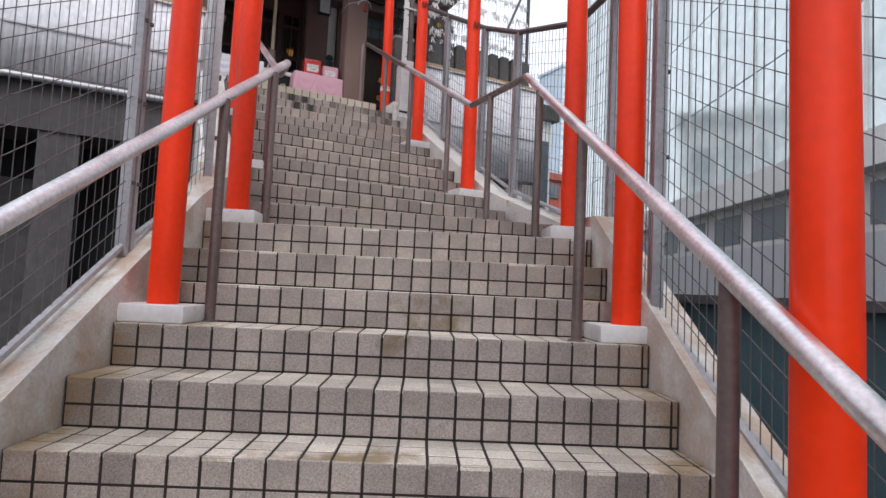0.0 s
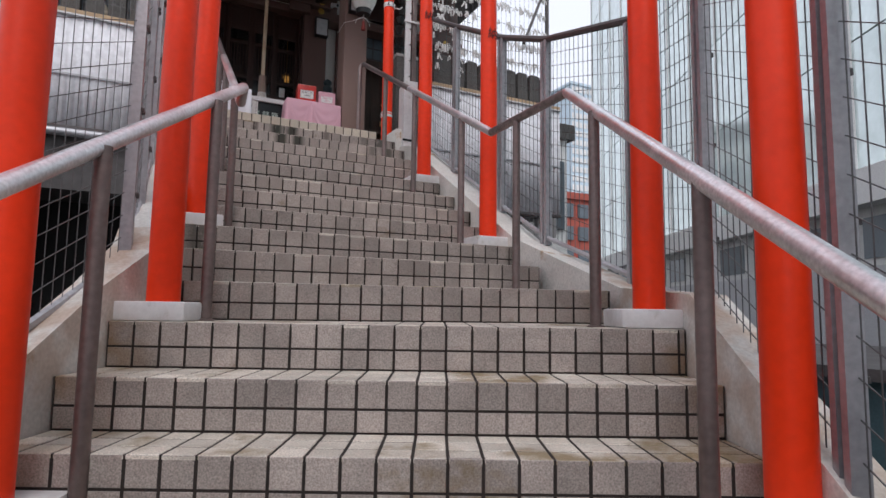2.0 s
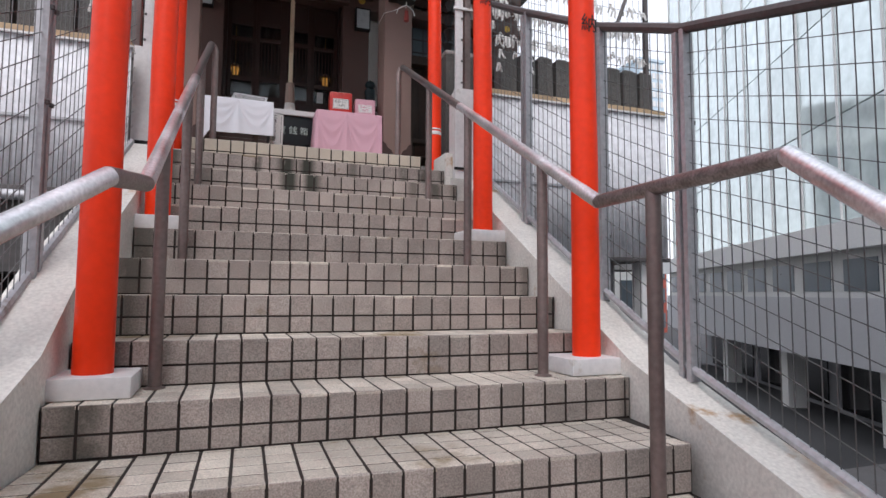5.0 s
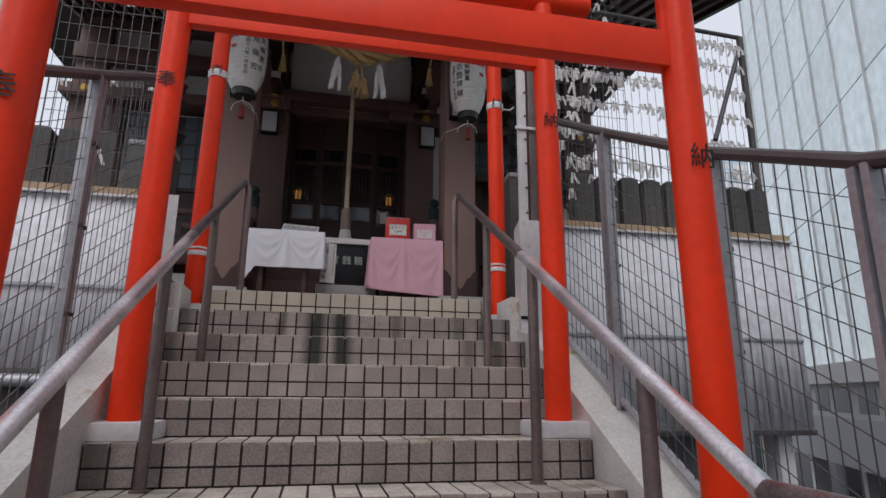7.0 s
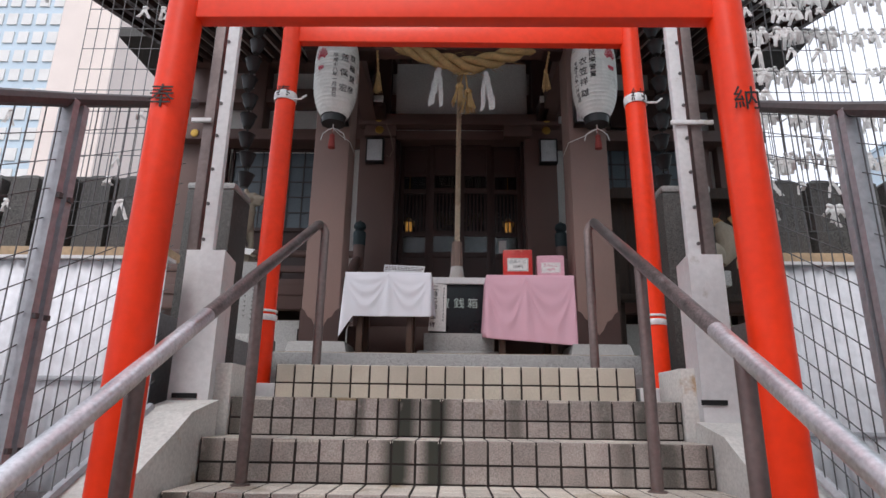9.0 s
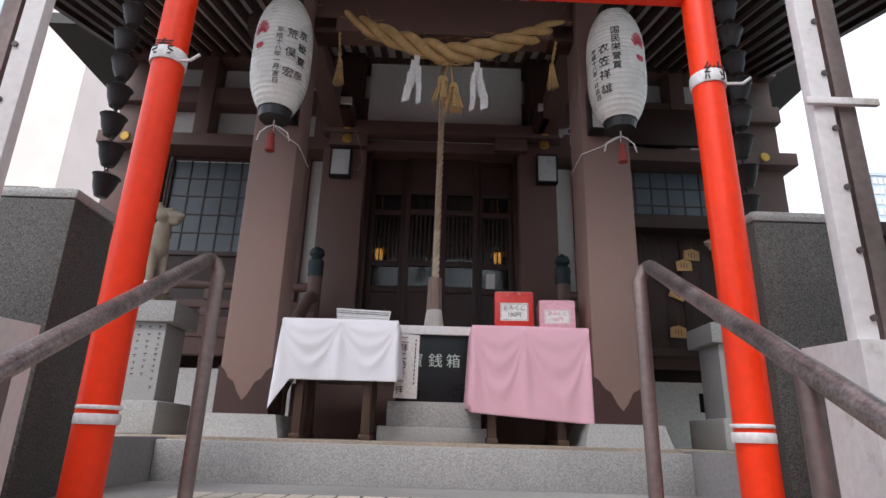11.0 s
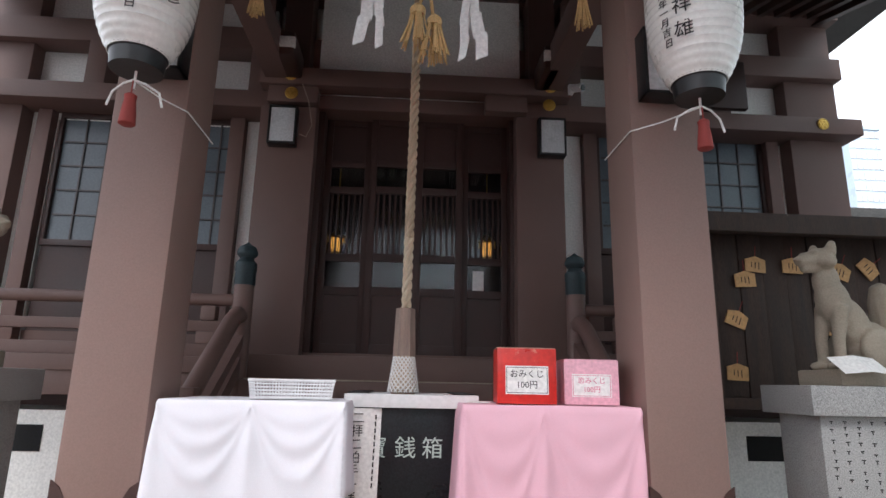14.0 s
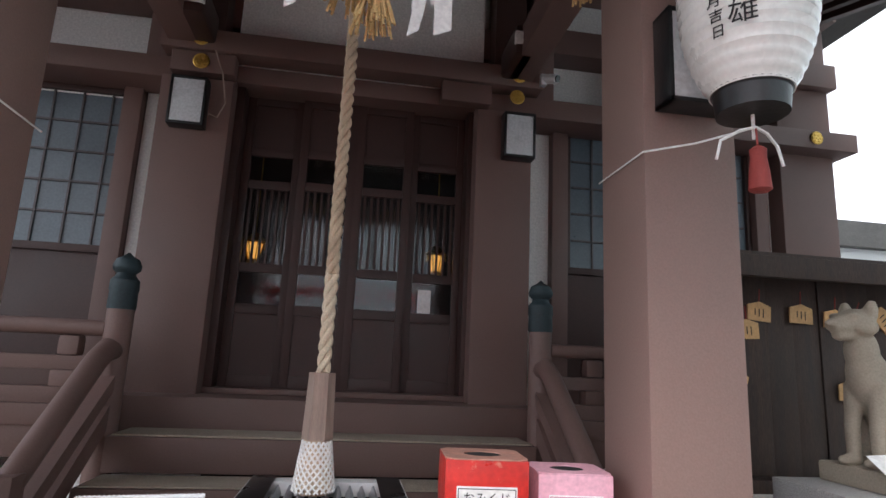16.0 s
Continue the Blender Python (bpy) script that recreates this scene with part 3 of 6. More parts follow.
# ---- torii ----
def torii(at, k, half, label, extra=0.0):
    """A vermilion gate: two pillars on white bases, a flat tie beam and a round top beam."""
    t = thing("torii", label, "torii gate", "row of torii gates", at=at)
    z = 0.0
    for sx, char in ((-1, "奉"), (1, "納")):
        part("base", boxed(sx * half - 0.135, sx * half + 0.125, -0.11, 0.13, z, z + 0.068, 0.012), BASE_WHITE, t, "white painted concrete base")
        p = part("pillar", tube(bmesh.new(), [(sx * half, 0, z + 0.066), (sx * half, 0, z + 0.9), (sx * (half - 0.012), 0, z + 2.12 + extra)], [0.058, 0.057, 0.053], 28), VERMILION, t)
        if k > 0:
            letters("lettering", char, 0.082, INK, pose(sx * (half - 0.005), -0.0585, z + 1.46 + 0.8 * extra) @ FACING, p)
    part("tie_beam", boxed(-half + 0.04, half - 0.04, -0.026, 0.026, z + 1.765 + extra, z + 1.885 + extra, 0.004), VERMILION, t)
    part("top_beam", tube(bmesh.new(), [(-half - 0.24, 0, z + 2.16 + extra), (half + 0.24, 0, z + 2.16 + extra)], 0.058, 24), VERMILION, t)
    return t


HALF = 0.885
for k, shift, half in ((-2, -0.05, 0.886), (3, 0.035, 0.91), (6, 0.022, 0.89)):
    c = low(shift, (k - 6) * GOING + 0.14)
    torii(Matrix.Translation((c.x, c.y, step_z(k))) @ pose(0, 0, 0, 0, 0, -25.5), k, half, "glossy vermilion torii gate on white concrete bases over the steps")
torii(pose(-0.04, -2.13, step_z(9)), 9, 0.897, "glossy vermilion torii gate on white concrete bases over the steps")
torii(pose(-0.02, -1.07, step_z(13)), 13, 0.872, "glossy vermilion torii gate on white concrete bases over the steps")
last = torii(pose(0.018, 0.25, step_z(17), 0, 0, 0.6), 17, 0.98, "glossy vermilion torii gate with white tape bands at the stair head", 0.215)
for sx in (-1, 1):
    for z, h, r in ((1.60, 0.050, 0.0605), (0.375, 0.03, 0.0610), (0.417, 0.012, 0.0610)):
        part("tape_band", lathe(bmesh.new(), [(r, z), (r + 0.0015, z + 0.004), (r + 0.0015, z + h - 0.004), (r - 0.001, z + h)], 28, (sx * 0.976, 0, 0)), WHITE_TAPE, last)
    part("tape_tail", tube(bmesh.new(), [(sx * 0.976 + 0.05, -0.03, 1.605), (sx * 0.976 + 0.10, -0.05, 1.595), (sx * 0.976 + 0.13, -0.05, 1.62)], 0.006, 6), WHITE_TAPE, last)


# ---- handrails ----
def rail_post(t, p, z0, z1):
    part("post", tube(bmesh.new(), [(p[0], p[1], z0 - 0.008), (p[0], p[1], z1)], 0.0215, 16), POST, t, "brown tarnished steel post")
    part("foot_ring", lathe(bmesh.new(), [(0.034, z0 - 0.002), (0.034, z0 + 0.004), (0.024, z0 + 0.008)], 16, (p[0], p[1], 0)), POST, t)


right = thing("handrail", "worn stainless steel handrail on brown posts with a level bend", "handrail", "stair handrails")
pr = [low(0.68, -0.85), Vector((0.592, -3.313)), Vector((0.614, -2.578)), Vector((0.728, 0.28))]
rail_low = low(0.74, -3.2)
top_low = 2.95 - (Vector((0.592, -3.313)) - rail_low).dot(NX) * 0.53
part("lower_rail", tube(bmesh.new(), [(rail_low.x, rail_low.y, top_low), (0.592, -3.313, 2.95)], 0.0235, 18), RAIL, right, "bright worn stainless rail")
part("level_rail", tube(bmesh.new(), [(0.592, -3.313, 2.95), (0.614, -2.578, 2.957)], 0.0225, 18), RAIL_DULL, right, "brown tarnished rail")
part("middle_rail", tube(bmesh.new(), [(0.614, -2.578, 2.957), (0.672, -1.15, 3.722)], 0.0235, 18), RAIL, right, "bright worn stainless rail")
part("upper_rail", tube(bmesh.new(), [(0.672, -1.15, 3.722), (0.728, 0.255, 4.475), (0.730, 0.285, 4.488)], 0.0235, 18), RAIL_DULL, right, "brown tarnished rail with pale specks")
part("end_bend", tube(bmesh.new(), [(0.730, 0.285, 4.488), (0.715, 0.30, 4.480), (0.700, 0.302, 4.445), (0.700, 0.302, 3.70)], 0.0225, 16), POST, right)
for k, n in ((-1, -1.80), (3, -0.70), (6, 0.165)):
    p = low(0.722 + 0.004 * (6 - k), n)
    rail_post(right, p, step_z(k), top_low + (p - rail_low).dot(NX) * 0.53)
rail_post(right, (0.605, -2.86), step_z(7), 2.95)
for y, k in ((-2.17, 9), (-1.29, 12), (-0.51, 15)):
    f = (y + 2.578) / (0.285 + 2.578)
    rail_post(right, (0.614 + 0.114 * f, y), step_z(k), 2.957 + 1.531 * f)

left = thing("handrail", "worn stainless steel handrail on brown posts turning with the stairs", "handrail", "stair handrails")
bend, bend_z = Vector((-0.805, -2.76)), 2.905
joint = Vector((-0.775, -2.41, 2.952))
head = Vector((-0.735, 0.285, 4.462))
lz = bend_z - (bend - low(-0.70, -3.2)).dot(NX) * 0.53
ll = low(-0.70, -3.2)
part("lower_rail", tube(bmesh.new(), [(ll.x, ll.y, lz), (bend.x, bend.y, bend_z)], 0.0235, 18), RAIL, left, "bright worn stainless rail")
part("middle_rail", tube(bmesh.new(), [(bend.x, bend.y, bend_z), joint], 0.0232, 18), RAIL_DULL, left, "brown tarnished rail with pale specks")
part("upper_rail", tube(bmesh.new(), [joint, joint.lerp(head, 0.55)], 0.0235, 18), RAIL, left)
part("head_rail", tube(bmesh.new(), [joint.lerp(head, 0.55), head, (-0.733, 0.315, 4.475)], 0.0235, 18), RAIL_DULL, left, "brown tarnished rail with pale specks")
part("end_bend", tube(bmesh.new(), [(-0.733, 0.315, 4.475), (-0.718, 0.332, 4.468), (-0.704, 0.335, 4.44), (-0.704, 0.335, 3.70)], 0.0225, 16), POST, left)
for k, n in ((-1, -1.80), (3, -0.53), (6, 0.20)):
    p = low(-0.735, n)
    rail_post(left, p, step_z(k), lz + (p - ll).dot(NX) * 0.53)
for y, k in ((-2.05, 9), (-1.27, 12), (-0.50, 15)):
    q = joint.lerp(head, (y - joint.y) / (head.y - joint.y))
    rail_post(left, (q.x, y), step_z(k), q.z)


# ---- shrine hall ----
U0 = 0.06
WALL_Y = 4.30
hall = thing("shrine_hall", "brown painted timber shrine hall with white plaster panels", "shrine hall")


def slab(name, x0, x1, y0, y1, z0, z1, mat, bevel=0.006, parent=None, label=""):
    return part(name, boxed(x0, x1, y0, y1, z0, z1, bevel), mat, parent or hall, label)


# wall behind, in pieces round the door and windows
slab("wall", -3.48, -2.93, WALL_Y + 0.03, WALL_Y + 0.15, 3.9, 8.6, PLASTER, 0, label="white plaster wall")
slab("wall", 3.12, 3.74, WALL_Y + 0.03, WALL_Y + 0.15, 3.9, 8.6, PLASTER, 0, label="white plaster wall")
slab("wall", -2.93, -1.38, WALL_Y + 0.03, WALL_Y + 0.15, 6.75, 8.6, PLASTER, 0)
slab("wall", 1.62, 3.12, WALL_Y + 0.03, WALL_Y + 0.15, 6.83, 8.6, PLASTER, 0)
slab("wall", -2.93, -1.38, WALL_Y + 0.03, WALL_Y + 0.15, 3.9, 5.0, BROWN_SHADED, 0)
slab("wall", 1.62, 3.12, WALL_Y + 0.03, WALL_Y + 0.15, 3.9, 5.0, BROWN_SHADED, 0)
slab("wall", -1.38, -0.77, WALL_Y + 0.03, WALL_Y + 0.15, 3.9, 8.6, PLASTER, 0)
slab("wall", 0.91, 1.62, WALL_Y + 0.03, WALL_Y + 0.15, 3.9, 8.6, PLASTER, 0)
slab("wall", -0.77, 0.91, WALL_Y - 0.22, WALL_Y - 0.08, 6.95, 8.6, PLASTER, 0)
# Room walls painted near black for the shade behind the doors.
slab("inner_wall", -1.6, 1.7, 6.2, 6.3, 3.9, 8.6, SHADE_BLACK, 0)
slab("inner_wall", -1.6, -1.5, 4.45, 6.2, 3.9, 8.6, SHADE_BLACK, 0)
slab("inner_wall", 1.6, 1.7, 4.45, 6.2, 3.9, 8.6, SHADE_BLACK, 0)
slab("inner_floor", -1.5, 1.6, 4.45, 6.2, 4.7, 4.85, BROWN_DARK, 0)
slab("side_wall", -3.48, -3.38, WALL_Y + 0.15, 9.0, 3.9, 8.6, BROWN_SHADED, 0)
slab("side_wall", 3.64, 3.74, WALL_Y + 0.15, 9.0, 3.9, 8.6, BROWN_SHADED, 0)
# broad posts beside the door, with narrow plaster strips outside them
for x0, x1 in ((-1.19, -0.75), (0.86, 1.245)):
    slab("door_post", x0, x1, 3.98, WALL_Y + 0.02, 4.60, 6.80, BROWN_SHADED, 0.01)
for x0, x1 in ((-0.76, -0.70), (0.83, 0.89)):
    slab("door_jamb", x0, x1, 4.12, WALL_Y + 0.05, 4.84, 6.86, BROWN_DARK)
slab("lintel", -0.78, 0.92, 4.06, WALL_Y + 0.05, 6.83, 6.95, BROWN_SHADED, 0.008)
for x in (-1.44, 1.55):
    slab("window_post", x - 0.06, x + 0.06, WALL_Y - 0.06, WALL_Y + 0.05, 4.6, 6.80, BROWN_SHADED)
for x in (-2.995, 3.18):
    slab("window_post", x - 0.056, x + 0.056, WALL_Y - 0.06, WALL_Y + 0.05, 4.6, 6.98, BROWN_SHADED)
for x, w in ((-3.33, 0.19), (3.545, 0.235)):
    slab("corner_post", x - w, x + w, WALL_Y - 0.12, WALL_Y + 0.28, 3.9, 8.6, BROWN_SHADED, 0.012)
# long beams
for x0, x1 in ((-3.60, -0.75), (0.86, 3.86)):
    slab("tie_beam", x0, x1, 4.02, WALL_Y + 0.02, 6.80, 6.945, BROWN_SHADED, 0.008)
slab("tie_beam", -1.20, 1.30, 3.90, 4.06, 6.955, 7.10, BROWN_SHADED, 0.008)
for x0, x1 in ((-0.93, -0.62), (0.80, 1.06)):
    slab("beam_end", x0 - 0.2, x1 - 0.12, 3.92, 4.02, 6.81, 6.95, BROWN_SHADED, 0.006)
for x0, x1, z0, z1 in ((-3.54, -1.06, 7.36, 7.56), (-1.06, 1.18, 7.24, 7.48), (1.18, 3.80, 7.36, 7.56)):
    slab("upper_beam", x0, x1, 4.10, WALL_Y + 0.02, z0, z1, BROWN_SHADED)
slab("upper_beam", -3.54, 3.80, 4.05, WALL_Y + 0.02, 7.92, 8.2, BROWN_SHADED)
for x in (-2.55, -1.25, 1.35, 2.65):
    slab("strut", x - 0.08, x + 0.08, 4.06, WALL_Y + 0.02, 6.95, 8.6, BROWN_SHADED)
for x in (-0.94, 1.07):
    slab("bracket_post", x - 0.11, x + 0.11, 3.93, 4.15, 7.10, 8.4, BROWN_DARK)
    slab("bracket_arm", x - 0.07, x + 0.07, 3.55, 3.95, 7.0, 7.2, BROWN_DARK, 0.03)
    slab("bracket_tip", x - 0.075, x + 0.075, 3.53, 3.57, 7.06, 7.14, PLASTER, 0.006, label="white painted beam end")
    # carved scroll nosing
    bm = bmesh.new()
    tube(bm, [(x + 0.19 * (1 if x > 0 else -1) + 0.05 * math.cos(a) * (1 - a / 14), 3.9, 7.42 + 0.12 * (a / 6) + 0.05 * math.sin(a)) for a in [i * 0.4 for i in range(18)]], 0.016, 6)
    part("scroll_carving", bm, GRANITE_DARK, hall, "weathered carved scroll")


def gilt_crest(x, y, z, name="gilt_crest"):
    bm = bmesh.new()
    lathe(bm, [(0.012, 0.0), (0.050, 0.0), (0.052, 0.006), (0.046, 0.010), (0.042, 0.006), (0.014, 0.006), (0.012, 0.012)], 24)
    ob = part("gilt_crest", bm, BRASS, hall, "round gilt metal crest")
    ob.matrix_basis = pose(x, y, z, 90)
    for i in range(6):
        a = i * math.pi / 3
        part("petal", lathe(bmesh.new(), [(0.012, 0.004), (0.012, 0.012), (0.006, 0.014)], 10, (0.027 * math.cos(a), 0.027 * math.sin(a), 0)), BRASS, ob)


for x, y, z in ((-0.955, 3.896, 7.03), (-0.945, 3.916, 6.88), (1.125, 3.896, 7.03), (1.118, 3.916, 6.88), (3.50, 4.016, 6.88), (-3.30, 4.016, 6.875)):
    gilt_crest(x, y, z)


# sliding doors
def sliding_door(x0, x1, y, name):
    d = thing("door_leaf", "dark brown wooden door leaf with slatted glazing", "door")
    z0, z1 = 4.86, 6.84
    bm = bmesh.new()
    for a, b in ((x0, x0 + 0.055), (x1 - 0.055, x1)):
        box(bm, a, b, y, y + 0.04, z0, z1, 0.003)
    for a, b in ((z0, z0 + 0.09), (5.335, 5.40), (5.61, 5.67), (6.18, 6.24), (6.41, 6.47), (6.78, z1)):
        box(bm, x0 + 0.055, x1 - 0.055, y, y + 0.038, a, b, 0.003)
    part("frame", bm, BROWN_DARK, d)
    part("panel", boxed(x0 + 0.05, x1 - 0.05, y + 0.016, y + 0.026, z0 + 0.08, 5.34), BROWN_DARK, d)
    part("panel", boxed(x0 + 0.05, x1 - 0.05, y + 0.016, y + 0.026, 6.46, 6.79), BROWN_DARK, d)
    part("pane", boxed(x0 + 0.05, x1 - 0.05, y + 0.018, y + 0.022, 5.39, 5.62), DOOR_GLASS, d, "dark glass pane")
    part("pane", boxed(x0 + 0.05, x1 - 0.05, y + 0.018, y + 0.022, 6.23, 6.42), DOOR_GLASS, d, "dark glass pane")
    part("pane", boxed(x0 + 0.05, x1 - 0.05, y + 0.028, y + 0.032, 5.66, 6.19), DOOR_GLASS, d, "dark glass pane")
    n = 6
    for i in range(n):
        xx = x0 + 0.055 + (x1 - x0 - 0.11) * (i + 0.5) / n
        part("slat", boxed(xx - 0.008, xx + 0.008, y + 0.004, y + 0.022, 5.67, 6.18, 0.002), BROWN_DARK, d)
    return tagged(d, group="sliding doors")


for i, x0 in enumerate((-0.70, -0.318, 0.065, 0.448)):
    sliding_door(x0, x0 + 0.387, 4.27 - (0.045 if i in (1, 2) else 0.0), "d")
note = whole("door_notice", boxed(0.545, 0.635, 4.262, 4.266, 5.40, 5.56), PAPER, "small white paper notice on the door glass", "notice")
def gilt_lantern(x):
    g = thing("hanging_lantern", "small lit gilt hanging lantern inside the doors", "lantern", "small gilt lanterns")
    part("cage", lathe(bmesh.new(), [(0.062, 5.83), (0.078, 5.845), (0.05, 5.87), (0.02, 5.90)], 6, (x, 4.42, 0)), BRASS, g)
    part("lamp", lathe(bmesh.new(), [(0.030, 5.72), (0.054, 5.82), (0.050, 5.828)], 6, (x, 4.42, 0)), LAMP_GLOW, g, "glowing amber lamp")
    part("foot", lathe(bmesh.new(), [(0.036, 5.67), (0.046, 5.70), (0.034, 5.719)], 6, (x, 4.42, 0)), BRASS, g)
    for i in range(6):
        a = i * math.pi / 3
        part("bar", tube(bmesh.new(), [(x + 0.034 * math.cos(a), 4.42 + 0.034 * math.sin(a), 5.71), (x + 0.062 * math.cos(a), 4.42 + 0.062 * math.sin(a), 5.84)], 0.004, 5), BRASS, g)
    for i in range(12):
        a = i * math.pi / 6
        part("fringe", tube(bmesh.new(), [(x + 0.07 * math.cos(a), 4.42 + 0.07 * math.sin(a), 5.84), (x + 0.072 * math.cos(a), 4.42 + 0.072 * math.sin(a), 5.79)], 0.0022, 4), BRASS, g)
    part("chain", tube(bmesh.new(), [(x, 4.42, 5.90), (x, 4.42, 6.9)], 0.004, 6), BRASS, g)


gilt_lantern(-0.585)
gilt_lantern(0.68)


# windows with small panes
def hall_window(x0, x1, z0, z1, cols, rows, name):
    w = thing(name, "small-paned dark window in a brown timber frame", "window", kind="structure")
    y = WALL_Y
    bm = bmesh.new()
    box(bm, x0, x0 + 0.03, y, y + 0.07, z0, z1, 0.004)
    box(bm, x1 - 0.03, x1, y, y + 0.07, z0, z1, 0.004)
    box(bm, x0, x1, y, y + 0.07, z0 - 0.05, z0, 0.004)
    box(bm, x0, x1, y, y + 0.07, z1, z1 + 0.05, 0.004)
    part("window_frame", bm, BROWN_DARK, w)
    for i in range(1, cols):
        x = x0 + 0.03 + (x1 - x0 - 0.06) * i / cols
        part("muntin", boxed(x - 0.007, x + 0.007, y + 0.022, y + 0.04, z0, z1, 0.001), STEEL_DARK, w)
    for j in range(1, rows):
        z = z0 + (z1 - z0) * j / rows
        part("muntin", boxed(x0 + 0.05, x1 - 0.05, y + 0.020, y + 0.038, z - 0.007, z + 0.007, 0.001), STEEL_DARK, w)
    for i in range(cols):
        for j in range(rows):
            xa = x0 + 0.03 + (x1 - x0 - 0.06) * i / cols
            za = z0 + (z1 - z0) * j / rows
            part("pane", boxed(xa, xa + (x1 - x0 - 0.06) / cols, y + 0.034, y + 0.040, za, za + (z1 - z0) / rows), GLASS_DARK, w)
    part("backing", boxed(x0, x1, y + 0.06, y + 0.07, z0, z1), SHADE_BLACK, w)
    part("board", boxed(x0, x1, y + 0.03, y + 0.06, 5.0, z0 - 0.05), BROWN_DARK, w, "dark timber board below the panes")
    return w


hall_window(-2.90, -1.38, 5.72, 6.76, 8, 5, "window_1")
hall_window(1.62, 3.12, 5.80, 6.82, 8, 5, "window_2")
# roller-blind box over the right window
whole("dark_signboard", boxed(1.95, 2.85, 4.0, 4.06, 6.98, 7.42, 0.01), BROWN_DARK, "dark wooden board fixed above the window", "board")

# veranda, its steps and railings
slab("veranda", -3.6, -1.15, 3.45, WALL_Y + 0.03, 4.70, 4.80, BROWN_SHADED)
slab("veranda", 1.25, 3.7, 3.45, WALL_Y + 0.03, 4.70, 4.80, BROWN_SHADED)
slab("veranda", -1.15, 1.25, 3.72, WALL_Y + 0.03, 4.58, 4.835, BROWN_SHADED)
slab("veranda_step", -1.0, 1.12, 3.40, 3.72, 4.50, 4.665, BROWN_SHADED)
slab("veranda_step", -1.0, 1.12, 3.10, 3.40, 4.30, 4.49, BROWN_SHADED)
slab("veranda_step", -1.0, 1.12, 2.80, 3.10, 3.90, 4.28, BROWN_SHADED)
slab("step_mat", -0.98, 1.10, 3.42, 3.70, 4.666, 4.674, FLOOR, 0.002, label="grey-brown nonslip strip")
slab("step_mat", -0.98, 1.10, 3.12, 3.38, 4.491, 4.498, FLOOR, 0.002, label="grey-brown nonslip strip")
slab("sill", -0.78, 0.92, 4.10, 4.30, 4.836, 4.87, BROWN_SHADED)
for x0, x1 in ((-3.6, -1.15), (1.25, 3.7)):
    slab("foundation", x0, x1, 3.62, WALL_Y, 3.905, 4.45, PLASTER, 0, label="pale rendered foundation")
    slab("veranda_beam", x0, x1, 3.47, 3.60, 4.55, 4.70, BROWN_SHADED)
    for i in range(3):
        x = x0 + (x1 - x0) * (i + 0.5) / 3
        slab("vent", x - 0.13, x + 0.13, 3.612, 3.62, 4.20, 4.36, SHADE_BLACK, 0)

for sx, x in ((-1, -1.055), (1, 1.172)):
    rail = thing("stair_balustrade", "brown timber balustrade with a green metal onion cap", "balustrade", "shrine stair balustrades")
    part("newel", lathe(bmesh.new(), [(0.066, 4.3), (0.064, 5.27)], 20, (x, 3.52, 0)), BROWN_SHADED, rail)
    part("cap", lathe(bmesh.new(), [(0.066, 5.27), (0.069, 5.28), (0.067, 5.36), (0.071, 5.37), (0.069, 5.42), (0.05, 5.44), (0.046, 5.455), (0.066, 5.475), (0.069, 5.495), (0.055, 5.53), (0.02, 5.55), (0.004, 5.565)], 22, (x, 3.52, 0)), VERDIGRIS, rail, "dark green verdigris metal onion cap")
    part("hand_rail", tube(bmesh.new(), [(x, 3.52, 5.05), (x, 3.42, 5.07), (x, 3.32, 5.02), (x, 2.72, 4.58)], 0.052, 14), BROWN_SHADED, rail)
    bm = bmesh.new()
    hexa(bm, [(x - 0.035, 3.52, 4.72), (x + 0.035, 3.52, 4.72), (x + 0.035, 2.72, 4.16), (x - 0.035, 2.72, 4.16)],
         [(x - 0.035, 3.52, 4.84), (x + 0.035, 3.52, 4.84), (x + 0.035, 2.72, 4.28), (x - 0.035, 2.72, 4.28)])
    part("lower_rail", bm, BROWN_SHADED, rail)
    bm = bmesh.new()
    hexa(bm, [(x - 0.04, 3.52, 4.90), (x + 0.04, 3.52, 4.90), (x + 0.04, 2.72, 4.36), (x - 0.04, 2.72, 4.36)],
         [(x - 0.04, 3.52, 4.98), (x + 0.04, 3.52, 4.98), (x + 0.04, 2.72, 4.44), (x - 0.04, 2.72, 4.44)])
    part("middle_rail", bm, BROWN_SHADED, rail)
    part("end_post", boxed(x - 0.05, x + 0.05, 2.64, 2.74, 3.9, 4.62, 0.01), BROWN_SHADED, rail)
    x0, x1 = (-3.6, -1.11) if sx < 0 else (1.23, 3.7)
    v = thing("veranda_railing", "brown timber veranda railing with carved blocks", "railing", "veranda railings")
    part("top_rail", tube(bmesh.new(), [(x0, 3.52, 5.17), (x1, 3.52, 5.17)], 0.04, 14), BROWN_SHADED, v)
    part("middle_rail", boxed(x0, x1, 3.49, 3.55, 4.96, 5.03, 0.006), BROWN_SHADED, v)
    part("bottom_rail", boxed(x0, x1, 3.48, 3.56, 4.80, 4.88, 0.006), BROWN_SHADED, v)
    for i in range(4):
        x = x0 + 0.25 + (x1 - x0 - 0.4) * i / 3
        part("block", boxed(x - 0.06, x + 0.06, 3.47, 3.57, 4.88, 4.96, 0.01), BROWN_SHADED, v)
        part("block", boxed(x - 0.05, x + 0.05, 3.475, 3.565, 5.03, 5.13, 0.02), BROWN_SHADED, v)

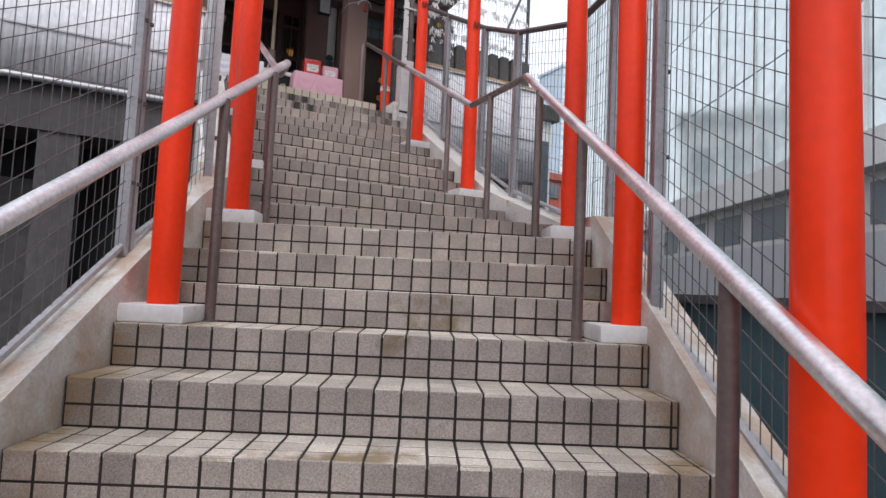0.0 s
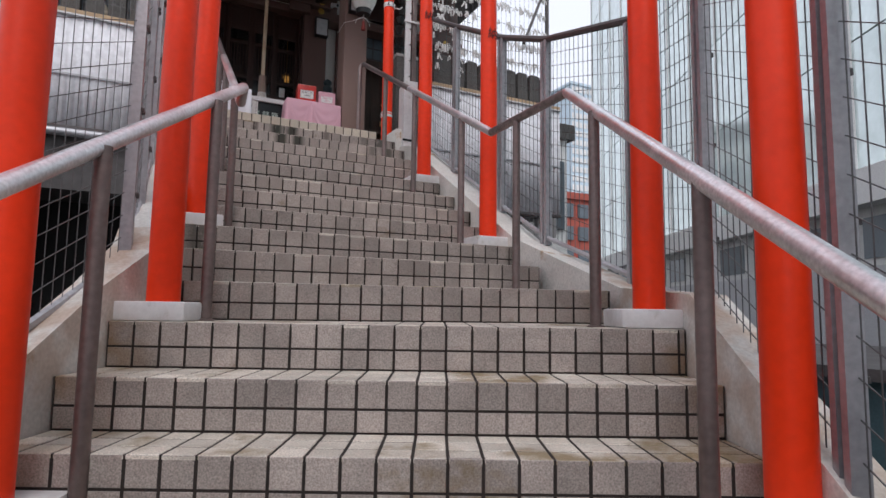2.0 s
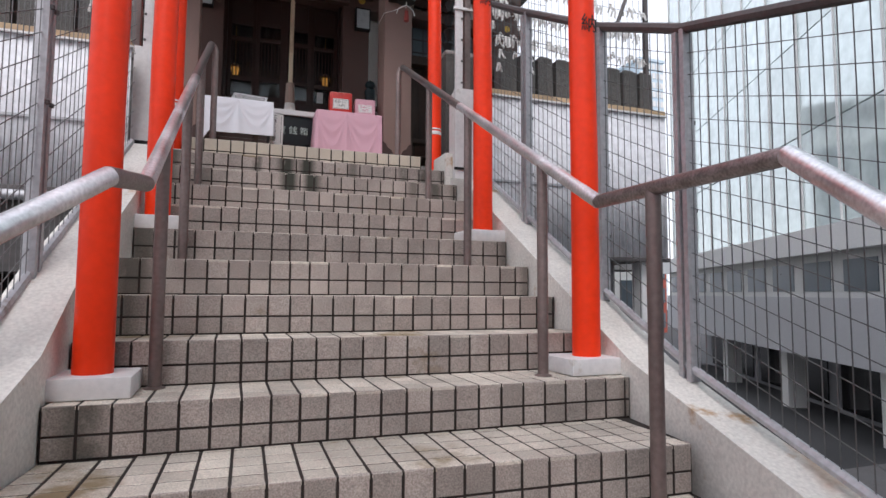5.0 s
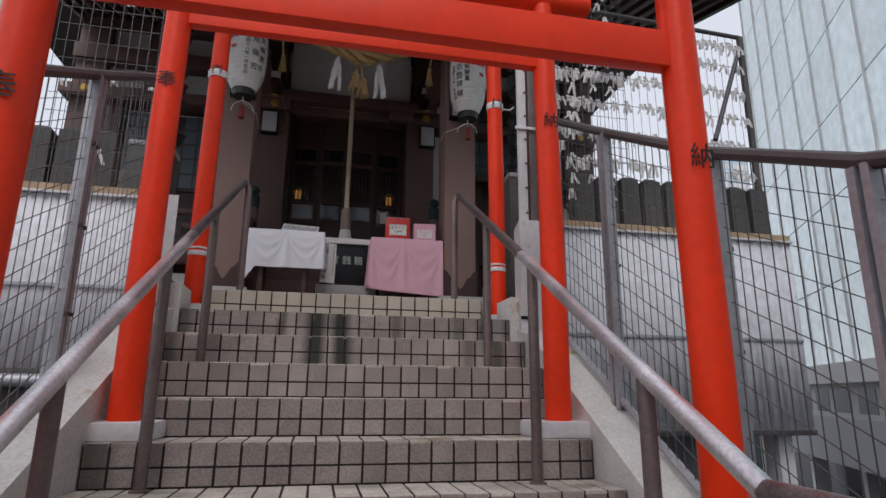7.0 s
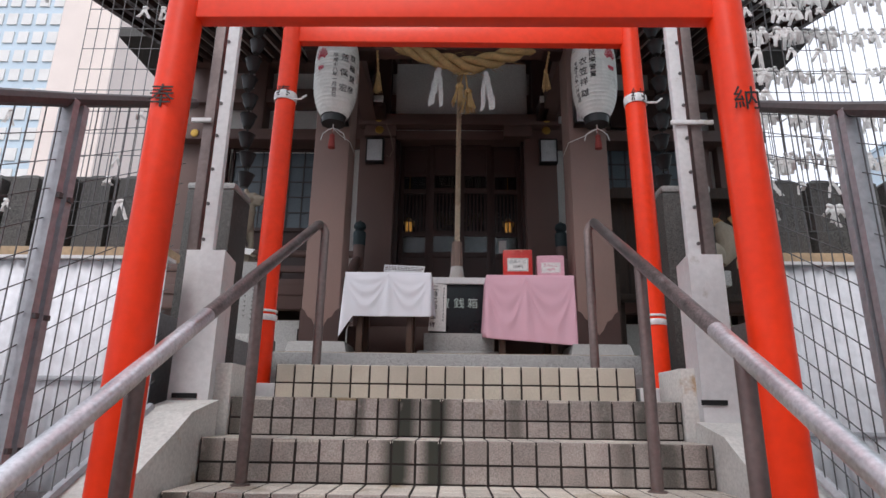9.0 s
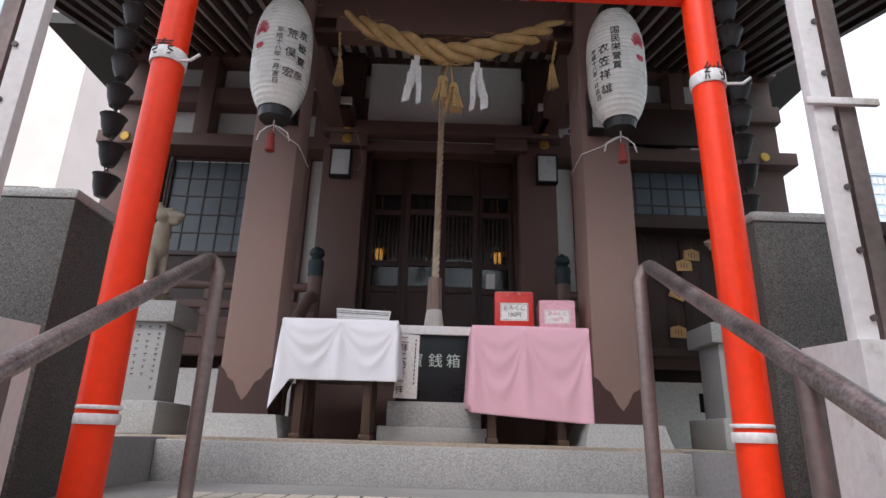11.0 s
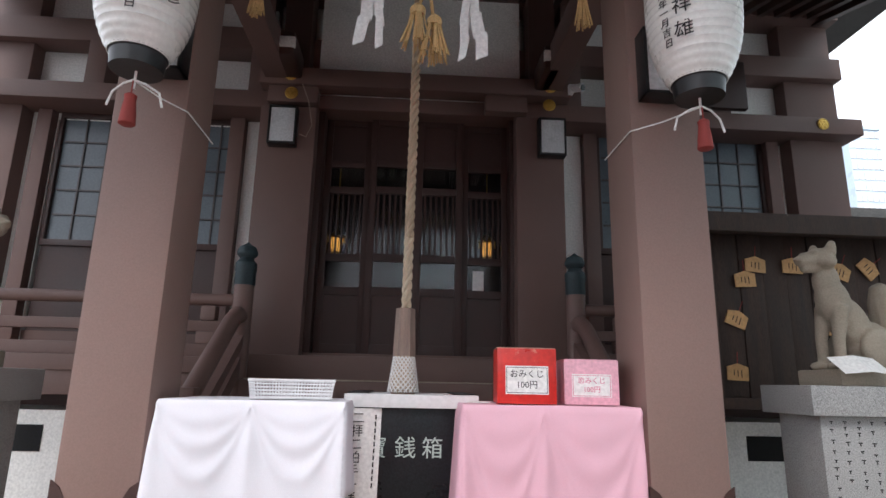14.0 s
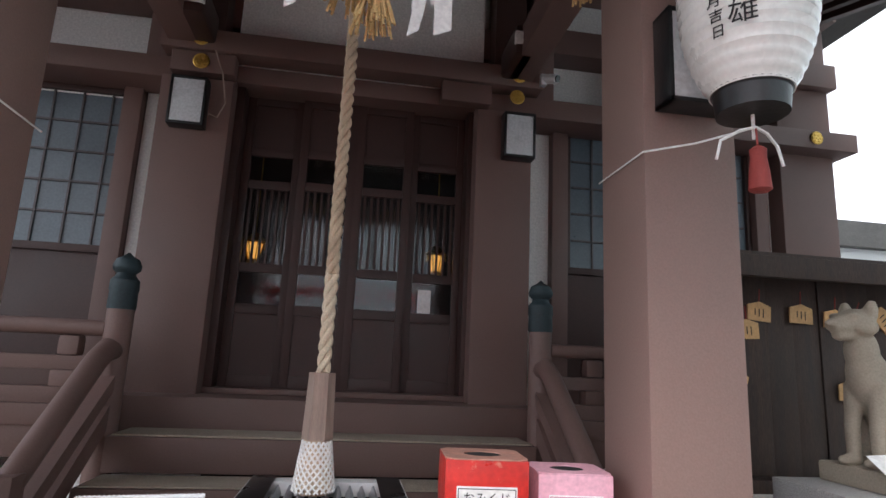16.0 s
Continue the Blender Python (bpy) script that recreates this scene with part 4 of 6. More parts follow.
# porch columns
for sx, x, w in ((-1, -1.068, 0.153), (1, 1.133, 0.162)):
    c = thing("porch_column", "square brown painted porch column with a dark scalloped metal shoe", "column", "porch columns")
    part("shaft", boxed(x - w, x + w, 1.92, 1.92 + 2 * w, 4.03, 7.27, 0.028), BROWN_LIT, c)
    bm = bmesh.new()
    for f, (ax, ay) in enumerate(((1, 0), (0, 1), (-1, 0), (0, -1))):
        cx, cy = x + 0, 1.92 + w
        pts = [(-1.0, 0.0), (1.0, 0.0), (1.0, 0.27), (0.78, 0.245), (0.62, 0.20), (0.40, 0.18), (0.20, 0.115), (0.0, 0.075), (-0.20, 0.115), (-0.40, 0.18), (-0.62, 0.20), (-0.78, 0.245), (-1.0, 0.27)]
        front, back = [], []
        for s, z in pts:
            px, py = cx + ay * 0 + (-ay) * s * (w + 0.003) + ax * (w + 0.004), cy + ax * s * (w + 0.003) + ay * (w + 0.004)
            front.append((px, py, 4.03 + z))
            back.append((px - ax * 0.006, py - ay * 0.006, 4.03 + z))
        hexa(bm, back, front)
    part("shoe", bm, BROWN_DARK, c, "dark weathered metal shoe with a scalloped edge")
    bm = bmesh.new()
    hexa(bm, [(x - 0.25, 1.835, 3.9), (x + 0.25, 1.835, 3.9), (x + 0.25, 2.335, 3.9), (x - 0.25, 2.335, 3.9)], [(x - 0.215, 1.87, 4.03), (x + 0.215, 1.87, 4.03), (x + 0.215, 2.30, 4.03), (x - 0.215, 2.30, 4.03)])
    part("plinth", bm, GRANITE, c, "grey granite plinth")
    part("bracket", boxed(x - 0.34, x + 0.34, 2.0, 2.18, 6.70, 6.86, 0.03), BROWN_DARK, c)

# rainbow beam between the columns, and the beams back to the hall
slab("porch_beam", -0.91, 0.965, 2.0, 2.17, 6.72, 7.05, BROWN_SHADED, 0.01)
for x in (-1.068, 1.133):
    slab("tie_back_beam", x - 0.09, x + 0.09, 2.25, 3.95, 7.0, 7.2, BROWN_SHADED, 0.01)

# roof of the porch: boards on dark rafters, white between
roof = thing("porch_roof", "dark tiled porch roof with white boards between rafters below", "roof")


EAVE = 0.60


def roof_z(y):
    return 6.70 + 0.30 * y


def roof_slab(x0, x1, y0, y1, low_off, high_off):
    """A board that follows the slope of the porch roof."""
    return hexa(bmesh.new(), [(x0, y0, roof_z(y0) + low_off), (x1, y0, roof_z(y0) + low_off), (x1, y1, roof_z(y1) + low_off), (x0, y1, roof_z(y1) + low_off)],
                [(x0, y0, roof_z(y0) + high_off), (x1, y0, roof_z(y0) + high_off), (x1, y1, roof_z(y1) + high_off), (x0, y1, roof_z(y1) + high_off)])


XL, XR = -3.45, 3.62
part("soffit", roof_slab(XL, XR, EAVE, 4.4, 0.07, 0.09), PLASTER, roof, "white painted soffit boards")
part("covering", roof_slab(XL - 0.06, XR + 0.06, EAVE - 0.07, 4.5, 0.092, 0.24), GRANITE_DARK, roof, "dark roof covering")
part("eave_board", roof_slab(XL - 0.05, XR + 0.05, EAVE - 0.05, EAVE + 0.01, -0.02, 0.09), BROWN_DARK, roof)
part("gutter", tube(bmesh.new(), [(XL, EAVE - 0.12, roof_z(EAVE) + 0.02), (XR, EAVE - 0.12, roof_z(EAVE) + 0.02)], 0.05, 12), CHAIN, roof, "dark bronze rain gutter")
for x in (XL - 0.06, XR):
    part("verge_board", roof_slab(x, x + 0.06, EAVE, 4.45, -0.03, 0.09), BROWN_DARK, roof)
for i in range(46):
    x = XL + 0.08 + i * (XR - XL - 0.16) / 45
    part("rafter", roof_slab(x - 0.028, x + 0.028, EAVE + 0.01, 4.4, 0.0, 0.069), BROWN_DARK, roof)
slab("roof", -4.8, 4.95, 4.45, 9.3, 8.6, 8.75, GRANITE_DARK, 0)
slab("back_wall", -3.48, 3.74, 9.0, 9.1, 3.9, 8.6, BROWN_SHADED, 0)


# ---- surroundings ----
# pale glass office block across the street
gb = thing("office_building", "pale green glass curtain-wall office block above a concrete ledge", "building")
gb.matrix_basis = pose(8.4, 0.0, 0.0, 0, 0, -27)
END = 16.1
part("ledge", boxed(-0.35, 8, -32, END, 3.45, 3.95), FACADE_WHITE, gb, "pale concrete ledge")
part("wall", boxed(-0.1, 8, -32, END, 2.60, 3.45), FACADE_PALE, gb, "pale rendered window band")
part("slab", boxed(-0.2, 8, -32, END, 1.4, 2.60), FACADE_MID, gb, "grey concrete band")
part("core", boxed(0.25, 8, -32, END, 3.95, 23.3), FACADE_WHITE, gb)
part("wall", boxed(1.2, 8, -32, END, 0, 1.4), FACADE_GREY, gb)
pane_mesh = finish(boxed(-0.03, 0.03, -0.735, 0.735, 0, 2.1), "pane", False)
pane_mesh.materials.append(GLASS_PALE)
for j in range(9):
    for i in range(24):
        p = new("pane", pane_mesh)
        p.parent = gb
        p.matrix_basis = pose(0.12, END - 0.8 - 1.5 * i, 3.98 + 2.13 * j)
for i in range(25):
    y = END - 0.05 - 1.5 * i
    part("mullion", boxed(0.05, 0.10, y - 0.015, y + 0.015, 3.95, 23.2), FACADE_WHITE, gb)
for i in range(11):
    y = END - 1.6 - 2.2 * i
    part("shop_window", boxed(1.17, 1.2, y - 0.8, y + 0.8, 0.1, 1.3), GLASS_BLACK, gb)
for i in range(8):
    y = END - 0.8 - 4.0 * i
    part("column", boxed(0.3, 0.7, y - 0.2, y + 0.2, 0, 1.4), FACADE_WHITE, gb)
for i in range(20):
    y = END - 0.9 - 1.5 * i
    part("window", boxed(-0.115, -0.1, y - 0.52, y + 0.52, 2.72, 3.3), GLASS_DARK, gb)


def block(name, label, cat, x0, x1, y0, y1, z1, wall, cols=0, rows=0, glass=None, face="y", z0=0.0, roof_mat=None):
    """A far building with storeys of windows on the face towards the stairs."""
    t = thing(name, label, cat)
    part("wall", boxed(x0, x1, y0, y1, z0, z1), wall, t)
    part("roof", boxed(x0 - 0.2, x1 + 0.2, y0 - 0.2, y1 + 0.2, z1, z1 + 0.5), roof_mat or wall, t)
    if cols:
        w, h = (x1 - x0) / cols, (z1 - z0) / rows
        me = finish(boxed(-w * 0.34, w * 0.34, -0.12, 0.02, -h * 0.3, h * 0.3), "window", False)
        me.materials.append(glass)
        for i in range(cols):
            for j in range(rows):
                o = new("window", me)
                o.parent = t
                o.matrix_basis = pose(x0 + w * (i + 0.5), y0, z0 + h * (j + 0.5))
    return t


block("brick_building", "distant red brick building with dark windows", "building", 25.2, 28.0, 29, 36, 10.2, BRICK_RED, 2, 6, GLASS_DARK)
block("tower_block", "distant tall bluish glass tower", "tower", 64.5, 69.5, 77, 84, 43, FACADE_BLUE, 6, 26, FACADE_WHITE)
block("apartment_tower", "tall pale pink apartment block", "building", -25.2, -21.4, 29, 36, 46, FACADE_PINK, 0, 0, None)
block("glass_tower", "distant pale blue tower with banded storeys", "tower", -60, -37, 46, 56, 70, FACADE_BLUE, 16, 34, FACADE_WHITE)
block("house", "small house with a dark tiled roof beyond the precinct", "house", 7.5, 11.0, 10, 15, 7.6, FACADE_WHITE, 3, 2, GLASS_DARK, z0=0, roof_mat=GRANITE_DARK)
block("house", "dark roofed small building beside the precinct", "house", -8.5, -5.2, 5.5, 9, 6.3, BROWN_DARK, 0, 0, None, roof_mat=GRANITE_DARK)
rb = thing("neighbour_building", "dark grey concrete building under a white corrugated wall", "building")
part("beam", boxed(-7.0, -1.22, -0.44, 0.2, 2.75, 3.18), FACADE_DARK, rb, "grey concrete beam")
# Recess wall coloured near black to paint the shade under the sheets.
part("wall", boxed(-7.0, -1.22, 0.2, 0.4, 0, 3.18), SHADE_BLACK, rb, "recessed wall with its shade painted near black")
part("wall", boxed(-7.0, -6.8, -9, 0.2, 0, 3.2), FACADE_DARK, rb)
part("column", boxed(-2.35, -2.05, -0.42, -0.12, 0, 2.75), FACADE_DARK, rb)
part("gutter", tube(bmesh.new(), [(-5.5, -0.50, 3.165), (-1.2, -0.50, 3.165)], 0.03, 10), STEEL, rb)
for i in range(5):
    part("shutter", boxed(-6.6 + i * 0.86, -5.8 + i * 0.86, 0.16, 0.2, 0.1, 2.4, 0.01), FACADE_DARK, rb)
lb = thing("lower_building", "dark teal panelled outbuilding below the fence", "building")
part("wall", boxed(2.6, 5.2, -9.0, -1.8, 0, 1.55), TEAL, lb)
part("roof", boxed(2.5, 5.3, -9.1, -1.7, 1.55, 1.62), STEEL_DARK, lb)
rp = thing("neighbour_wall", "grey rendered wall under the white sheet wall", "wall")
part("wall", boxed(1.3, 2.40, -0.2, 0.9, 0, 2.9), FACADE_GREY, rp)
part("pillar", boxed(2.52, 2.62, -0.40, -0.28, 0, 2.92), BASE_WHITE, rp)
for x, y in ((7.9, 4.4), (8.3, 4.3)):
    c = thing("traffic_post", "orange and white traffic post on the street", "traffic post", "traffic posts")
    part("post", lathe(bmesh.new(), [(0.055, 0.03), (0.045, 0.48), (0.02, 0.50)], 16, (x, y, 0)), ORANGE, c)
    part("band", lathe(bmesh.new(), [(0.054, 0.22), (0.051, 0.32)], 16, (x, y, 0)), BASE_WHITE, c)
    part("foot", boxed(x - 0.11, x + 0.11, y - 0.11, y + 0.11, 0, 0.03, 0.01), ORANGE, c)
# pale screen frame far right of the stone fence
bm = bmesh.new()
tube(bm, [(2.62, -0.38, 4.1), (2.62, -0.38, 5.6)], 0.022, 8)
tube(bm, [(1.12, -0.42, 5.62), (2.62, -0.38, 5.6)], 0.015, 8)
tube(bm, [(2.62, -0.38, 5.55), (2.2, -0.55, 4.7)], 0.016, 8)
whole("pole_frame", bm, STEEL_DARK, "thin dark steel pole frame above the stone fence", "pole frame")
bm = bmesh.new()
for i in range(26):
    y = 1.0 - i * 0
    x = 1.14 + i * 0.058
    wire(bm, (x, -0.41, 4.5), (x, -0.41, 5.6), 0.0014)
for z in (4.55, 4.75, 4.95, 5.15, 5.35, 5.5):
    wire(bm, (1.14, -0.41, z), (2.62, -0.39, z), 0.0018)
tagged(whole("paper_lines", bm, WIRE, "thin wires strung for tied fortune papers", "wires", smooth=False), kind="stuff")


def knot_paper(bm, x, y, z, s, rng):
    """One folded paper strip tied over a wire: a knot with two twisted tails."""
    a = rng.uniform(-0.5, 0.5)
    w = 0.007 * s
    for sgn in (-1, 1):
        tip = Vector((x + sgn * rng.uniform(0.008, 0.03) * s, y + rng.uniform(-0.01, 0.01), z - rng.uniform(0.03, 0.075) * s))
        mid = Vector((x + sgn * rng.uniform(0.004, 0.016) * s, y - 0.008, z - 0.022 * s))
        top = Vector((x, y - 0.004, z))
        for p, q in ((top, mid), (mid, tip)):
            v = [bm.verts.new(p + Vector((-w, 0.002, 0))), bm.verts.new(p + Vector((w, -0.002, 0))), bm.verts.new(q + Vector((w, -0.003 * sgn, 0))), bm.verts.new(q + Vector((-w, 0.003 * sgn, 0)))]
            bm.faces.new(v)
            o = [bm.verts.new(u.co + Vector((0, 0.0012, 0))) for u in v]
            bm.faces.new(o[::-1])
            for i in range(4):
                bm.faces.new((v[i], v[(i + 1) % 4], o[(i + 1) % 4], o[i]))
    k = bmesh.ops.create_icosphere(bm, subdivisions=1, radius=0.011 * s)["verts"]
    bmesh.ops.transform(bm, matrix=Matrix.Translation((x, y - 0.004, z)) @ Matrix.Rotation(a, 4, "Y") @ Matrix.Diagonal((1.3, 0.7, 0.8, 1)), verts=k)


def papers(count, fn, label, seed):
    rng = random.Random(seed)
    bm = bmesh.new()
    for _ in range(count):
        x, y, z = fn(rng)
        knot_paper(bm, x, y, z, rng.uniform(0.8, 1.25), rng)
    tagged(whole("fortune_papers", bm, PAPER, label, "paper strips", smooth=False), kind="stuff")


rows_z = (4.55, 4.75, 4.95, 5.15, 5.35, 5.5)
papers(330, lambda r: (1.16 + 1.42 * r.random() ** 1.1, -0.415, r.choice(rows_z) + r.uniform(-0.02, 0.02)), "many white fortune papers tied in rows along thin wires", 3)
papers(70, lambda r: (r.uniform(1.14, 1.55), -0.505, 4.3 + 0.1 * r.randint(0, 14)), "white fortune papers tied to the wire screen", 4)
papers(26, lambda r: (-r.uniform(1.14, 1.9), -0.505, 4.3 + 0.1 * r.randint(0, 13)), "a few white fortune papers tied to the wire screen", 5)


# ---- rain chains ----
def rain_chain(x, y, z0, z1, label):
    t = thing("rain_chain", label, "rain chain", "rain chains of bronze cups")
    cup = finish(lathe(bmesh.new(), [(0.010, -0.045), (0.022, -0.045), (0.036, -0.01), (0.044, 0.03), (0.050, 0.036), (0.046, 0.040), (0.036, 0.032)], 14), "cup")
    cup.materials.append(CHAIN)
    n = int((z1 - z0) / 0.125)
    for i in range(n):
        c = new("cup", cup)
        c.parent = t
        c.matrix_basis = pose(x - math.copysign(0.014 * (i - 5) * 0.9, x) * 0.6 + 0.006 * math.sin(i * 2.1), y, z0 + 0.125 * i, random.uniform(-6, 6), random.uniform(-6, 6), 0)
    bm = bmesh.new()
    for i in range(n * 3):
        z = z0 + 0.0417 * i
        xc = x - math.copysign(0.014 * (i / 3 - 5) * 0.54, x)
        ring = [(xc + 0.010 * math.cos(a) * (1 if i % 2 else 0.2), y + 0.010 * math.cos(a) * (0.2 if i % 2 else 1), z + 0.024 * math.sin(a)) for a in [j * math.pi / 4 for j in range(8)]]
        tube(bm, ring, 0.0028, 5, closed=True)
    part("links", bm, CHAIN, t)
    return t


rain_chain(1.215, 0.44, 4.78, 6.86, "dark bronze cup rain chain hanging over a granite pillar")
rain_chain(-1.25, 0.44, 4.78, 6.86, "dark bronze cup rain chain hanging over a granite pillar")


# ---- paper lanterns ----
def paper_lantern(x, y, z, sx, columns, label):
    t = thing("paper_lantern", label, "paper lantern", "pair of paper lanterns")
    prof = []
    h, rmax = 0.78, 0.184
    n = 26
    for i in range(n * 4 + 1):
        f = i / (n * 4)
        s = abs(2 * f - 1)
        r = rmax * (1 - 0.42 * s ** 3.2) - 0.004 * abs(math.sin(math.pi * f * n))
        prof.append((r, h * f))
    b = part("shade", lathe(bmesh.new(), prof, 40, (x, y, z)), LANTERN, t, "white oiled paper shade in a clear cover")
    part("lower_ring", lathe(bmesh.new(), [(0.082, -0.06), (0.092, -0.06), (0.098, -0.005), (0.108, 0.004), (0.104, 0.012)], 32, (x, y, z)), BLACK, t, "black lacquer ring")
    part("upper_ring", lathe(bmesh.new(), [(0.108, h - 0.012), (0.104, h), (0.095, h + 0.06), (0.085, h + 0.065)], 32, (x, y, z)), BLACK, t, "black lacquer ring")
    part("hook", tube(bmesh.new(), [(x, y, z + h + 0.05), (x, y, z + h + 0.53)], 0.008, 8), CHAIN, t)
    part("cord", tube(bmesh.new(), [(x, y, z - 0.045), (x, y, z - 0.13)], 0.005, 6), PAPER, t)
    for side in (-1, 1):
        part("cord_bow", tube(bmesh.new(), [(x, y - 0.01, z - 0.10), (x + side * 0.04, y, z - 0.11), (x + side * 0.085, y + 0.02, z - 0.135), (x + side * 0.10, y + 0.02, z - 0.19)], 0.0045, 6), PAPER, t)
    side_x = -0.909 if sx < 0 else 0.965
    part("stay_cord", tube(bmesh.new(), [(x, y - 0.01, z - 0.10), (x + (side_x - x) * 0.5, y + 0.13, z - 0.102), (side_x, 1.914, z - 0.085), (side_x, 2.24, z - 0.088)], 0.0032, 6), PAPER, t, "thin white stay cord tied round the column")
    part("tassel_cord", tube(bmesh.new(), [(x, y - 0.01, z - 0.10), (x, y - 0.012, z - 0.16)], 0.003, 6), TASSEL_RED, t)
    part("tassel", lathe(bmesh.new(), [(0.010, -0.155), (0.022, -0.165), (0.020, -0.185), (0.026, -0.23), (0.029, -0.275), (0.022, -0.28)], 16, (x, y - 0.012, z)), TASSEL_RED, t, "faded red tassel")

    def on_shade(ang, zz):
        f = zz / h
        s = abs(2 * f - 1)
        r = rmax * (1 - 0.42 * s ** 3.2) + 0.003
        return Matrix.Translation((x + r * math.sin(ang), y - r * math.cos(ang), z + zz)) @ Matrix.Rotation(ang, 4, "Z") @ FACING

    for ang, size, top, gap, text in columns:
        for i, ch in enumerate(text):
            if ch != " ":
                letters("lettering", ch, size, INK, on_shade(radians(ang), top - gap * i), b)
    # red fan crest, drawn as plain bars
    bm = bmesh.new()
    base = radians(32 * sx)
    for i in range(9):
        a = radians(-62 + 124 * i / 8)
        p0, p1 = (0.035 * math.sin(a), 0.02 + 0.035 * math.cos(a)), (0.085 * math.sin(a) * 0.8, 0.02 + 0.12 * math.cos(a))
        q = []
        for (u, w) in (p0, p1):
            mm = on_shade(base + u / 0.2, 0.41 + w)
            q.append(mm.translation)
        tube(bm, q, 0.0035, 4)
    for i in range(5):
        mm0, mm1 = on_shade(base - 0.12 + 0.06 * i, 0.38), on_shade(base - 0.10 + 0.06 * i, 0.355 - 0.01 * (i % 2))
        tube(bm, [mm0.translation, mm1.translation], 0.005, 4)
    part("crest", bm, INK_RED, b, "faded red painted fan crest")
    return t


paper_lantern(-1.002, 1.64, 5.825, -1, [(8, 0.044, 0.46, 0.043, "平成十八年一月吉日"), (31, 0.072, 0.45, 0.135, "荒俣宏"), (54, 0.066, 0.47, 0.095, "京極夏彦")],
              "white paper lantern with black brush lettering and red crest")
paper_lantern(1.14, 1.64, 5.83, 1, [(-16, 0.060, 0.55, 0.064, "国民栄誉賞"), (-40, 0.074, 0.43, 0.093, "衣笠祥雄"), (-62, 0.040, 0.44, 0.040, "平成十八年一月吉日")],
              "white paper lantern with black brush lettering and red crest")
for x0, x1 in ((-1.155, -0.925), (1.01, 1.24)):
    t = thing("wall_lamp", "square frosted lamp in a black frame on the column front", "wall lamp", "column lamps")
    bm = bmesh.new()
    for x in (x0, x1 - 0.014):
        box(bm, x, x + 0.014, 1.82, 1.915, 5.885, 6.20, 0.002)
    box(bm, x0, x1, 1.82, 1.915, 5.885, 5.899, 0.002)
    box(bm, x0, x1, 1.82, 1.915, 6.186, 6.20, 0.002)
    part("frame", bm, BLACK, t, "black metal frame")
    part("glass", boxed(x0 + 0.008, x1 - 0.008, 1.826, 1.91, 5.893, 6.19, 0.003), LAMP_GLASS, t, "frosted white glass")


def square_lamp(x, y, z, label):
    t = thing("wall_lamp", label, "wall lamp", "square wall lamps by the doors")
    part("backplate", boxed(x - 0.105, x + 0.105, y + 0.085, y + 0.10, z - 0.155, z + 0.155, 0.004), BLACK, t)
    bm = bmesh.new()
    for sx in (-1, 1):
        box(bm, x + sx * 0.10 - 0.008, x + sx * 0.10 + 0.008, y, y + 0.09, z - 0.15, z + 0.15, 0.002)
    box(bm, x - 0.108, x + 0.108, y, y + 0.09, z - 0.158, z - 0.142, 0.002)
    box(bm, x - 0.108, x + 0.108, y, y + 0.09, z + 0.142, z + 0.158, 0.002)
    part("frame", bm, BLACK, t, "black metal frame")
    part("glass", boxed(x - 0.094, x + 0.094, y + 0.006, y + 0.08, z - 0.14, z + 0.14, 0.004), LAMP_GLASS, t, "frosted white glass")


square_lamp(-0.99, 3.88, 6.60, "square frosted wall lamp in a black frame beside the door")
square_lamp(1.135, 3.88, 6.60, "square frosted wall lamp in a black frame beside the door")
cc = thing("security_camera", "small white bullet security camera on the beam", "camera")
part("body", tube(bmesh.new(), [(1.30, 3.88, 7.02), (1.36, 3.80, 6.99)], [0.032, 0.034], 16), PLASTIC, cc)
part("lens", tube(bmesh.new(), [(1.36, 3.80, 6.99), (1.366, 3.792, 6.987)], 0.024, 14), BLACK, cc)
part("bracket", boxed(1.27, 1.31, 3.86, 3.91, 6.97, 7.05, 0.004), PLASTIC, cc)
bm = bmesh.new()
tube(bm, [(-0.86, 3.89, 6.95), (-0.80, 3.88, 6.8), (-0.76, 3.88, 6.6), (-0.80, 3.88, 6.5), (-0.85, 3.88, 6.52)], 0.005, 6)
whole("cord_loop", bm, WOOD_PALE, "loop of thin beige cord by the lamp", "cord")


# ---- straw rope with paper streamers ----
def twisted(bm, path_fn, steps, strands, radius_fn, twist, n=10):
    for s in range(strands):
        pts, rad = [], []
        for i in range(steps + 1):
            f = i / steps
            c, r = Vector(path_fn(f)), radius_fn(f)
            d = (Vector(path_fn(min(f + 0.01, 1))) - Vector(path_fn(max(f - 0.01, 0)))).normalized()
            side = d.cross(Vector((0, 1, 0)))
            side = side.normalized() if side.length > 0.1 else Vector((1, 0, 0))
            up = d.cross(side)
            a = twist * f + 2 * math.pi * s / strands
            pts.append(c + r * 0.56 * (math.cos(a) * side + math.sin(a) * up))
            rad.append(r * 0.455)
        tube(bm, pts, rad, n)
    return bm


shime = thing("straw_rope", "thick twisted rice-straw rope with tassels and white paper streamers", "sacred rope")
part("rope", twisted(bmesh.new(), lambda f: (-0.95 + 2.08 * f, 2.10 - 0.14 * math.sin(math.pi * f), 6.525 + 0.52 * abs(2 * f - 1) ** 1.45), 70, 3, lambda f: 0.045 + 0.036 * math.sin(math.pi * f), 26), STRAW, shime)


